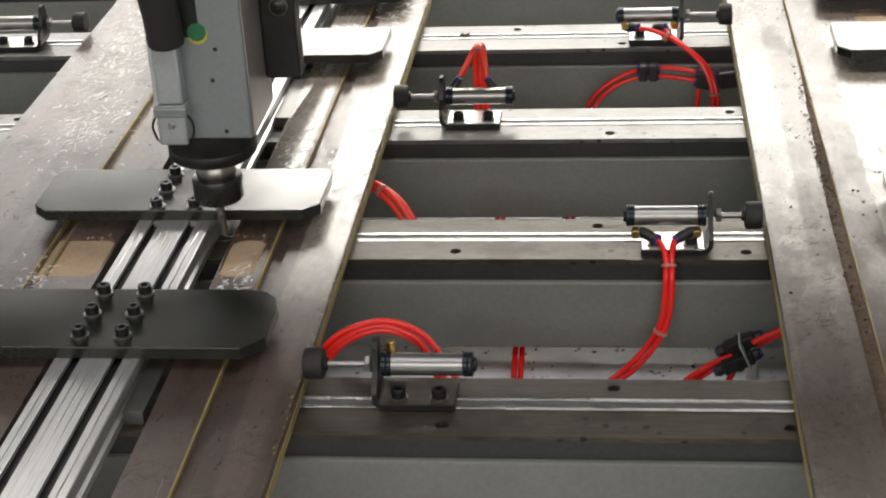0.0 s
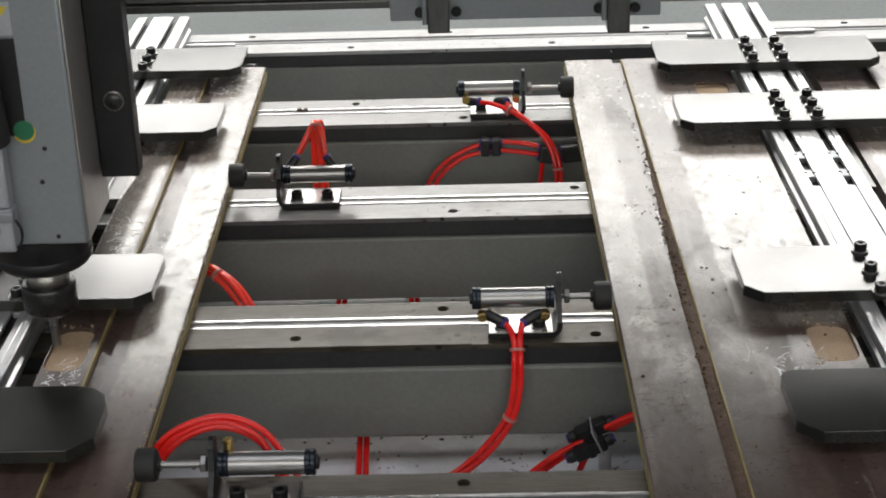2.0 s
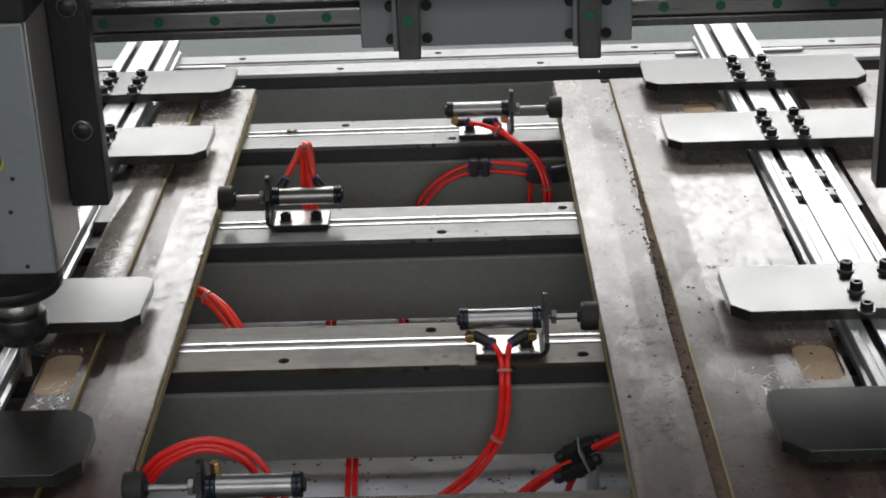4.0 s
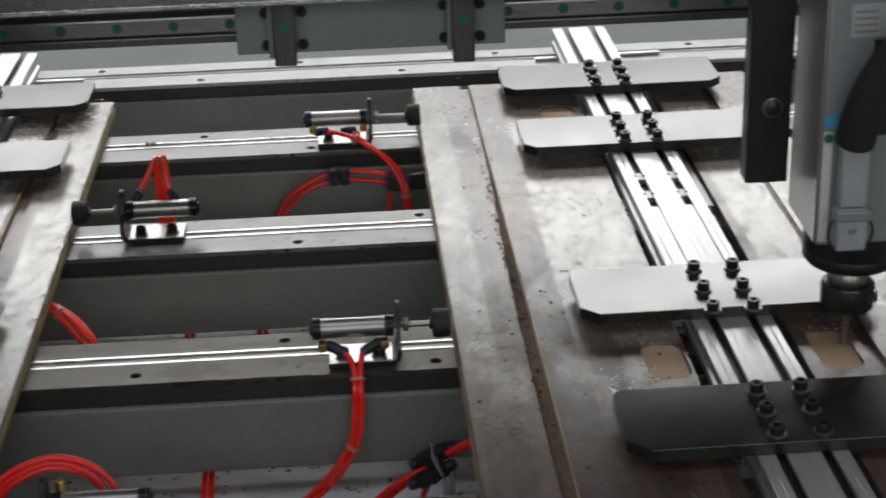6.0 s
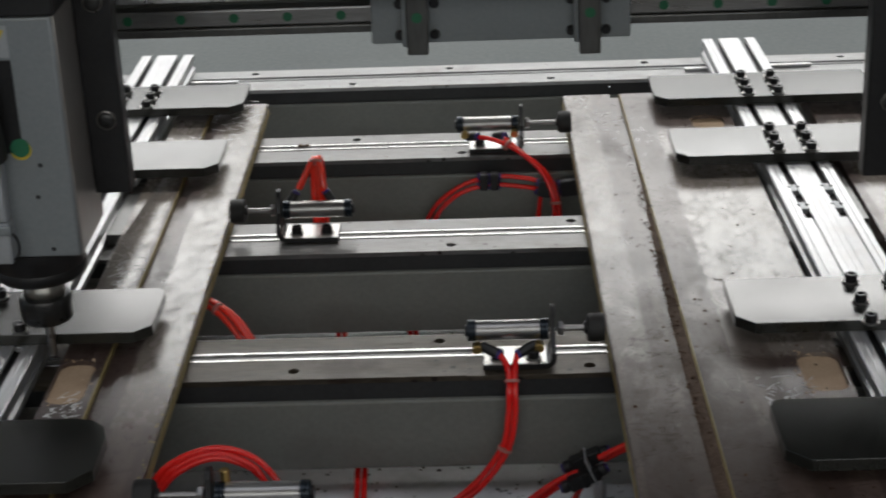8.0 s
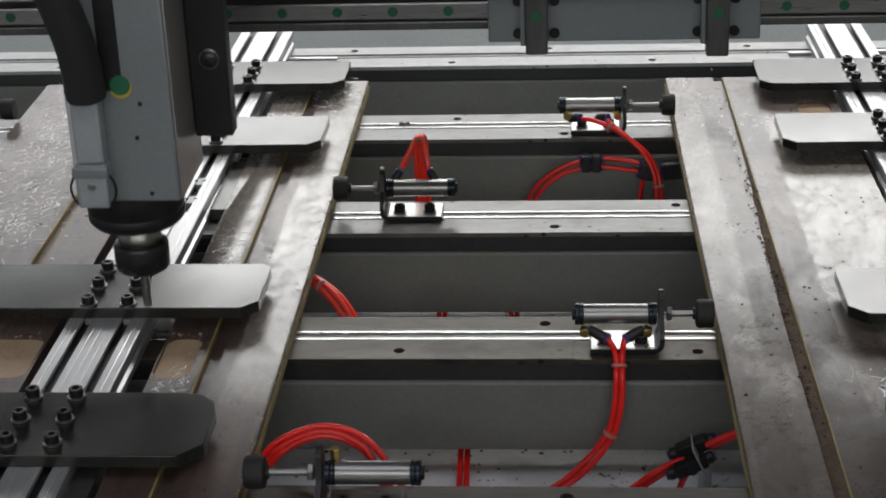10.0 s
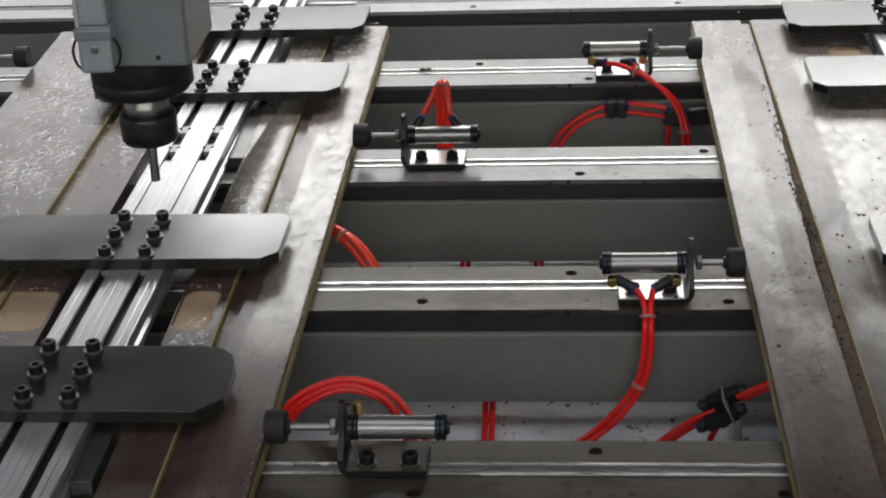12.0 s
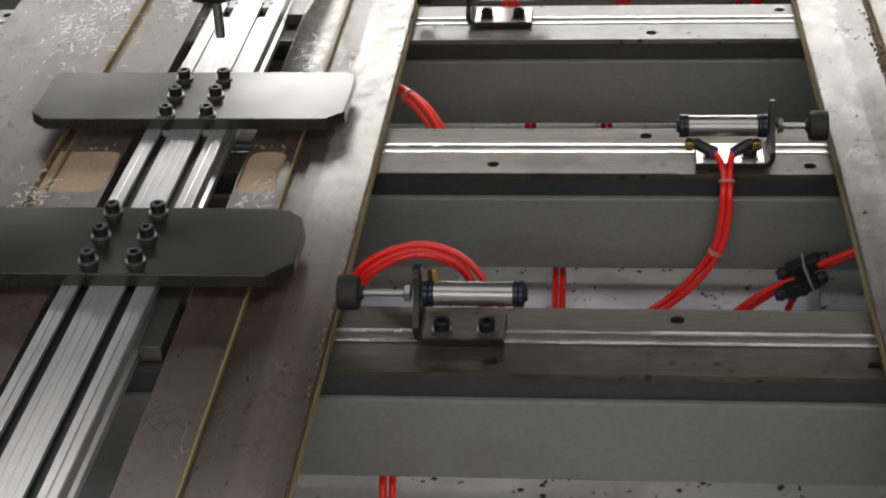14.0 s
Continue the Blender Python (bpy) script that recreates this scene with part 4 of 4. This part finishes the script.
manifold(pose(0.412, -0.071, 0.808, 0, -24, 0))
tagged(part("stand_pipe", rod(bmesh.new(), 0.428, -0.045, 0.7455, 0.05, 0.0065, seg=16), STICKER_WHITE), "short white plastic pipe standing on the tray", "pipe")
air_tubes([[(0.1815, 0.02, 0.775), (0.182, -0.03, 0.762), (0.183, -0.10, 0.7495), (0.183, -0.24, 0.7495)], [(0.1885, 0.02, 0.775), (0.189, -0.03, 0.762), (0.190, -0.10, 0.7495), (0.190, -0.24, 0.7495)]],
          TUBE_RED, "red air tubes lying across the tray", [((0.1862, -0.12, 0.7495), (0, -1, 0))])
for tx, tilt in ((0.140, 0.0), (0.147, 0.0), (0.245, 0.02), (0.252, 0.02)):
    air_tubes([[(tx - tilt, 0.31, 0.775), (tx - tilt * 0.5, 0.25, 0.7495), (tx, 0.14, 0.7495), (tx, 0.08, 0.7495)]], TUBE_RED, "red air tube lying on the tray", [])
air_tubes([[(0.05, -0.33, 0.775), (0.053, -0.40, 0.7495), (0.055, -0.6, 0.7495)], [(0.058, -0.33, 0.775), (0.061, -0.40, 0.7495), (0.063, -0.6, 0.7495)]], TUBE_RED, "red air tubes below the near beam", [])

# ---- loose scraps on the boards ----
def scraps(name, label, count, place, size, material, flat=0.35):
    bm = bmesh.new()
    rng = random.Random(len(name) + count)
    for _ in range(count):
        x, y, z = place(rng)
        k = size * rng.uniform(0.4, 1.5)
        a = rng.uniform(0, math.pi)
        n = rng.choice((4, 5, 6))
        ring = []
        for i in range(n):
            t = a + 2 * math.pi * i / n
            r = k * rng.uniform(0.5, 1.1)
            ring.append((x + r * math.cos(t) * rng.uniform(0.5, 1.0), y + r * math.sin(t)))
        lo = [bm.verts.new((px, py, z)) for px, py in ring]
        hi = [bm.verts.new((px + (x - px) * 0.3, py + (y - py) * 0.3, z + k * flat * rng.uniform(0.5, 1.2))) for px, py in ring]
        bm.faces.new(hi)
        for i in range(n):
            bm.faces.new((lo[i], lo[(i + 1) % n], hi[(i + 1) % n], hi[i]))
    return tagged(part(name, bm, material), label, "scraps", kind="stuff")


def on_right_board(rng):
    return rng.uniform(GAP1 + 0.01, 0.655), rng.uniform(-0.4, 0.72), BOARD_TOP + 0.0001


def in_right_groove(rng):
    y = rng.gauss(0.16, 0.20)
    return 0.5135 - 0.013 * (y - 0.2) + rng.gauss(-0.002, 0.006), max(-0.6, min(0.7, y)), BOARD_TOP - 0.0055 + abs(rng.gauss(0, 0.003))


def round_pocket(rng):
    x0, x1, y0, y1 = rng.choice(((-0.300, -0.236, -0.085, 0.004), (-0.111, -0.074, -0.085, 0.004), (0.618, 0.659, -0.095, -0.016), (0.785, 0.826, -0.095, -0.008), (0.606, 0.650, 0.640, 0.69)))
    t = rng.random()
    if rng.random() < 0.5:
        return (x0 if x0 < -0.2 or 0.6 < x0 < 0.63 else x1) + rng.gauss(0, 0.004), y0 + t * (y1 - y0), BOARD_TOP + 0.0002
    return x0 + t * (x1 - x0), rng.choice((y0, y1)) + rng.gauss(0, 0.004), BOARD_TOP + 0.0002


def on_beams(rng):
    return rng.uniform(GAP0, GAP1), rng.choice(BEAM_Y) + rng.uniform(-0.046, 0.046), BEAM_TOP + 0.0002


def on_tray(rng):
    return rng.uniform(-0.05, 0.5), rng.uniform(-0.6, 0.3), 0.7452


scraps("chips", "small dark wood chips scattered on the board", 110, on_right_board, 0.0019, CHIP)
scraps("chips", "dark chips and dust packed along the groove", 330, in_right_groove, 0.0019, CHIP, 0.5)
scraps("shavings", "pale ragged shavings round the milled pockets", 130, round_pocket, 0.0022, POCKET, 0.2)
def along_torn_edge(rng):
    y = rng.uniform(-0.45, 0.78)
    return GAP0 - abs(rng.gauss(0, 0.0022)) - 0.0012, y, BOARD_TOP + 0.0001


scraps("splinters", "pale splinters along the worn edge of the board", 120, along_torn_edge, 0.0019, BOARD_EDGE, 0.18)
scraps("chips", "tiny dark chips lying on the steel beams", 110, on_beams, 0.0012, CHIP)
scraps("chips", "brown wood chips caught on the guide ridge", 9, lambda rng: (0.074 + rng.gauss(0, 0.004), 0.656 + rng.gauss(0, 0.004), BEAM_TOP + 0.0012), 0.0032, CHIP, 0.6)
scraps("chips", "dark chips scattered over the tray", 620, on_tray, 0.0019, CHIP)


def film_shreds(patches):
    """Thin curled ribbons of clear film stuck to the boards, coloured white for their glints."""
    bm = bmesh.new()
    rng = random.Random(11)
    for cx, cy, rx, ry, count in patches:
        for _ in range(count):
            x, y = cx + rx * rng.gauss(0, 0.5), cy + ry * rng.gauss(0, 0.5)
            if not (-0.445 < x < 0.005 or 0.446 < x < 0.88) or -0.235 < x < -0.11 or 0.66 < x < 0.785:
                continue
            a = rng.gauss(0.7, 0.7)
            w, step = rng.uniform(0.0004, 0.0010), rng.uniform(0.0010, 0.0030)
            last = None
            for k in range(6):
                lift = BOARD_TOP + 0.0002 + 0.0003 * math.sin(math.pi * k / 5) * rng.uniform(0.3, 1.0)
                nx, ny = -math.sin(a) * w * (1 - abs(k - 2.5) / 4), math.cos(a) * w * (1 - abs(k - 2.5) / 4)
                pair = (bm.verts.new((x - nx, y - ny, BOARD_TOP + 0.0001)), bm.verts.new((x, y, lift)), bm.verts.new((x + nx, y + ny, BOARD_TOP + 0.0001)))
                if last:
                    bm.faces.new((last[0], pair[0], pair[1], last[1]))
                    bm.faces.new((last[1], pair[1], pair[2], last[2]))
                last = pair
                x, y, a = x + step * math.cos(a), y + step * math.sin(a), a + rng.gauss(0, 0.55)
    bmesh.ops.recalc_face_normals(bm, faces=bm.faces)
    return tagged(part("film_shreds", bm, FILM), "shreds of clear plastic film with glints painted white", "film scraps", kind="stuff")


film_shreds([(-0.38, 0.55, 0.07, 0.22, 680), (-0.36, 0.30, 0.06, 0.12, 260), (-0.26, 0.36, 0.02, 0.07, 70), (-0.088, 0.20, 0.016, 0.09, 70), (-0.09, 0.62, 0.03, 0.04, 60),
             (-0.02, 0.72, 0.03, 0.07, 90), (0.47, 0.70, 0.04, 0.10, 24),
             (0.60, -0.10, 0.03, 0.04, 40), (-0.09, -0.10, 0.02, 0.03, 35), (-0.30, -0.10, 0.03, 0.04, 35)])


def filler_strip(x, y0, y1, yaw, half=0.0095):
    b = part("filler_strip", made_box(x - half, x + half, y0, y1, BEAM_TOP + 0.0005, BOARD_TOP - 0.002, bevel=0.001), SLIDE)
    b.matrix_world = turned(LRX if x < 0 else RRX, yaw)
    tagged(b, "grey plastic filler strip beside the profile rail", "filler strip", "filler strips")


filler_strip(LRX + 0.0505, 0.335, 0.49, L_YAW)
filler_strip(LRX + 0.0505, -0.335, -0.20, L_YAW)
filler_strip(RRX + 0.0480, 0.32, 0.49, R_YAW, 0.0072)

# ---- gantry, carriage and spindle heads ----
gantry = thing("gantry_beam", pose(0, 0, 0), "grey gantry beam with a steel linear rail over the table", "gantry beam")
part("beam", made_box(-1.6, 1.9, 0.225, 0.42, 1.156, 1.62, bevel=0.004), GREY_PAINT, gantry)
part("ledge", made_box(-1.6, 1.9, 0.200, 0.2245, 1.152, 1.161, bevel=0.0015), SLIDE, gantry, "milled steel ledge under the rail")
rail = part("linear_rail", made_box(-1.6, 1.9, 0.203, 0.2245, 1.1612, 1.1812, bevel=0.0025), CHROME, gantry, "ground steel linear rail")
cap = None
for k in range(-28, 23):
    m = pose(0.518 + 0.058 * k, 0.2032, 1.1712)
    if cap is None:
        cap = part("rail_cap", rod(bmesh.new(), 0, 0.0, 0, 0.0008, 0.0053, "y", 18, 0.0002), STICKER_GREEN, rail, "green plastic hole cap", at=m @ pose(0, -0.0008, 0))
    else:
        o = new("rail_cap", cap.data)
        o.parent = rail
        o.matrix_local = m @ pose(0, -0.0008, 0)
        o["label"] = "green plastic hole cap"
part("shroud", made_box(-1.6, 1.9, 0.08, 0.2, 1.2235, 1.2285, bevel=0.001), FOIL, gantry, "scuffed pale sheet metal shroud")
part("shroud_back", made_box(-1.6, 1.9, 0.1995, 0.2245, 1.2, 1.30), GREY_PAINT, gantry)

# out of view; added so the near clamp plates reflect something dark
part("dark_reflection_plate", made_box(-1.6, 1.9, 0.1995, 0.2245, 1.302, 1.62, bevel=0.001), SATIN_BLACK, gantry, "unseen black plate that darkens reflections in the near plates")

carriage = thing("carriage", pose(0, 0, 0), "grey carriage plate with two upright steel slides", "carriage")
part("plate", made_box(0.199, 0.473, 0.160, 0.1995, 1.150, 1.40, bevel=0.002), HEAD_GREY, carriage)
for bx in (0.2485, 0.429):
    sl = part("slide", made_box(bx - 0.0112, bx + 0.0112, 0.138, 0.1595, 1.143 if bx < 0.3 else 1.139, 1.22, bevel=0.002), SLIDE, carriage, "upright steel slide rail")
    part("rail_cap", rod(bmesh.new(), bx, 0.1372, 1.184, 0.0009, 0.0055, "y", 18, 0.0002), STICKER_GREEN, sl, "green plastic hole cap")
    part("flank", made_box(bx - 0.0165, bx - 0.0115, 0.146, 0.1595, 1.150, 1.22, bevel=0.001), HEAD_GREY, sl)
    for sx in (-0.019, 0.0178):
        for zz in (1.160, 1.194):
            part("screw", rod(bmesh.new(), bx + sx, 0.155, zz, 0.006, 0.0052, "y", 16), BLACK_OXIDE, carriage, "black socket head screw")


def spindle_head(x, name_side):
    """A milling spindle; its own origin is the cutter's tip at rest height."""
    h = thing("spindle_head", pose(x, -0.05, 0.905), "light grey milling spindle with a black collet nut and cutter", "spindle", "spindle heads")
    part("cutter", lathe(bmesh.new(), [(0, 0.0), (0.0005, 0.0042), (0.060, 0.0045)], seg=16), CHROME, h, "straight steel cutter")
    part("collet_nut", lathe(bmesh.new(), [(0.0415, 0.014), (0.0416, 0.0235), (0.0445, 0.0258), (0.066, 0.0262), (0.0685, 0.0248), (0.0700, 0.0205)], seg=36), NUT_STEEL, h, "black collet nut")
    part("spindle_nose", lathe(bmesh.new(), [(0.068, 0.0185), (0.0705, 0.0205), (0.078, 0.0207), (0.080, 0.0192), (0.098, 0.0182)], seg=32), SHAFT, h, "bright spindle nose")
    part("lower_flange", lathe(bmesh.new(), [(0.089, 0.030), (0.092, 0.0415), (0.097, 0.0455), (0.1045, 0.0455), (0.1055, 0.0448), (0.1065, 0.0455), (0.1273, 0.0455)], seg=40), SATIN_BLACK, h, "black lower flange")
    bx0, bx1 = (-0.042, 0.054) if name_side == "left" else (-0.047, 0.045)
    body = part("body", made_box(bx0, bx1, -0.045, 0.058, 0.1275, 0.365, bevel=0.003), HEAD_GREY, h)
    part("side_plate", made_box(bx0 - 0.0012, bx1 + 0.0012, -0.0405, 0.056, 0.1285, 0.364, bevel=0.001), HEAD_SIDE, h, "brushed side plate")
    part("motor_cover", made_box(bx0 - 0.004, bx1 + 0.004, -0.048, 0.062, 0.3655, 0.62, bevel=0.003), SATIN_BLACK, h, "black upper motor cover")
    part("scale_strip", made_box(bx0 + 0.0008, bx0 + 0.0095, -0.0458, -0.0446, 0.132, 0.24), STICKER_WHITE, body, "pale strip along the housing")
    # flat dark discs stand in for the shade inside small bores
    for hx, hz in ((0.026, 0.222), (0.020, 0.190), (0.028, 0.136)):
        part("hole", rod(bmesh.new(), hx, -0.0456, hz, 0.001, 0.0022, "y", 12, 0.0002), BLACK_OXIDE, body)
    # cable plug
    plug = part("plug", made_box(-0.026, 0.0, -0.064, -0.0455, 0.172, 0.235, bevel=0.003), CONNECTOR, h, "grey cable plug with latch", at=pose(-0.007, 0, 0))
    part("latch", made_box(-0.028, 0.001, -0.067, -0.0455, 0.130, 0.1715, bevel=0.003), CONNECTOR, plug, "grey plug latch")
    part("latch_bar", made_box(-0.030, 0.003, -0.069, -0.060, 0.160, 0.1705, bevel=0.002), HEAD_GREY, plug)
    part("pin", rod(bmesh.new(), -0.0135, -0.0695, 0.152, 0.003, 0.0035, "y", 14), CHROME, plug)
    part("latch_wire", hose(bmesh.new(), [(0.0, -0.062, 0.165), (0.007, -0.062, 0.15), (0.004, -0.062, 0.136), (-0.004, -0.066, 0.134)], 0.0012, 6, 5), BLACK_OXIDE, plug)
    part("latch_wire", hose(bmesh.new(), [(-0.027, -0.062, 0.165), (-0.034, -0.062, 0.15), (-0.031, -0.062, 0.136), (-0.024, -0.066, 0.134)], 0.0012, 6, 5), BLACK_OXIDE, plug)
    part("name_plate", made_box(-0.006, 0.012, -0.0462, -0.0448, 0.235, 0.325), SATIN_BLACK, body, "black strip on the housing")
    lab = part("label", made_box(-0.028, 0.012, -0.0460, -0.0448, 0.328, 0.358), CONNECTOR, body, "pale rating label")
    for k in range(4):
        part("print_bar", made_box(-0.025, -0.004, -0.0464, -0.0459, 0.332 + 0.006 * k, 0.3345 + 0.006 * k), INK, lab)
    tri = prism(bmesh.new(), [(-0.005, 0), (0.005, 0), (0, 0.009)], 0, 0.0006)
    part("warning_sign", tri, STICKER_YELLOW, lab, "yellow warning triangle", at=pose(0.005, -0.0461, 0.354, -90, 0, 0))
    if name_side == "left":
        part("sticker", rod(bmesh.new(), 0.010, -0.0466, 0.240, 0.001, 0.0092, "y", 24, 0.0002), STICKER_GREEN, body, "round green sticker")
        part("sticker", rod(bmesh.new(), 0.010, -0.0460, 0.238, 0.0008, 0.0102, "y", 24, 0.0002), STICKER_YELLOW, body, "round yellow sticker")
    part("sticker", rod(bmesh.new(), bx0 + 0.0075, -0.0466, 0.250, 0.001, 0.0070, "y", 24, 0.0002), STICKER_BLUE, body, "round blue sticker")
    part("sticker", rod(bmesh.new(), bx0 + 0.0055, -0.0466, 0.234, 0.001, 0.0045, "y", 20, 0.0002), STICKER_GREEN, body, "round green sticker")
    if name_side == "left":
        pts = [(-0.018, -0.057, 0.234), (-0.018, -0.062, 0.262), (-0.022, -0.070, 0.300), (-0.034, -0.080, 0.350), (-0.059, -0.087, 0.42), (-0.11, -0.08, 0.50)]
        b0, b1 = 0.056, 0.092
    else:
        pts = [(-0.020, -0.055, 0.234), (-0.018, -0.064, 0.262), (-0.008, -0.076, 0.300), (0.012, -0.088, 0.335), (0.045, -0.09, 0.362), (0.09, -0.085, 0.385), (0.15, -0.08, 0.42)]
        b0, b1 = -0.098, -0.057
    part("cable", hose(bmesh.new(), pts, 0.0178, 18, 8), RUBBER, h, "thick black cable")
    br = part("bracket", made_box(b0, b1, 0.030, 0.054, 0.162, 0.60, bevel=0.0022), SATIN_BLACK, h, "black mounting bracket")
    for zz in (0.239, 0.357, 0.475):
        part("bolt", lathe(bmesh.new(), [(0, 0.0085), (0.003, 0.0085), (0.005, 0.006), (0.0055, 0)],
                           Matrix.Translation(((b0 + b1) / 2 + 0.002, 0.0300, zz)) @ Matrix.Rotation(math.pi, 4, 'X'), "y", 24), NUT_STEEL, br, "black domed bolt")
        # added bright ring imitates the crescent glint on the bolt's edge
        part("rim", lathe(bmesh.new(), [(0, 0.0097), (0.0022, 0.0097), (0.0030, 0.0088), (0.0030, 0.0084)],
                          Matrix.Translation(((b0 + b1) / 2 + 0.002, 0.0299, zz)) @ Matrix.Rotation(math.pi, 4, 'X'), "y", 28), SHAFT, br, "bright ring standing in for the bolt's glint")
    part("slide_block", made_box(-0.034, 0.036, 0.0622, 0.2749, 0.42, 0.60, bevel=0.002), SATIN_BLACK, h, "black slide block on the gantry")
    return h


head_left = spindle_head(-0.127, "left")
head_right = spindle_head(0.783, "right")


# ---- movement ----
def motions():
    # seconds, travel along the gantry, travel of the gantry, lift of the spindles
    track = [(0, 0.006, 0.053, 0), (0.5, 0.012, 0.053, 0), (1, 0.016, 0.052, 0), (1.5, 0.022, 0.049, 0), (2, 0.023, 0.010, 0), (2.5, 0.014, -0.003, 0),
             (4.8, 0.008, -0.001, 0), (5, 0.008, -0.001, 0), (5.5, 0.031, 0.003, 0), (6, 0.038, 0.010, 0), (6.5, 0.039, 0.042, 0), (7, 0.035, 0.058, 0),
             (7.5, 0.019, 0.066, 0), (8, 0.006, 0.063, 0), (8.5, 0.003, 0.026, 0), (9, 0.001, 0.0, 0), (9.2, 0.010, 0.0, 0), (9.6, 0.014, -0.003, 0.02), (11.0, 0.014, -0.003, 0.135),
             (11.3, 0.014, -0.003, 0.137), (14, 0.014, -0.003, 0.137)]
    walk(gantry, [(t, pose(0, dy, 0.006)) for t, dx, dy, dz in track])
    walk(carriage, [(t, pose(dx, dy, 0.006)) for t, dx, dy, dz in track])
    walk(head_left, [(t, pose(-0.127 + dx, -0.05 + dy, 0.904 + dz)) for t, dx, dy, dz in track])
    walk(head_right, [(t, pose(0.783 + dx, -0.05 + dy, 0.899 + dz)) for t, dx, dy, dz in track])


motions()
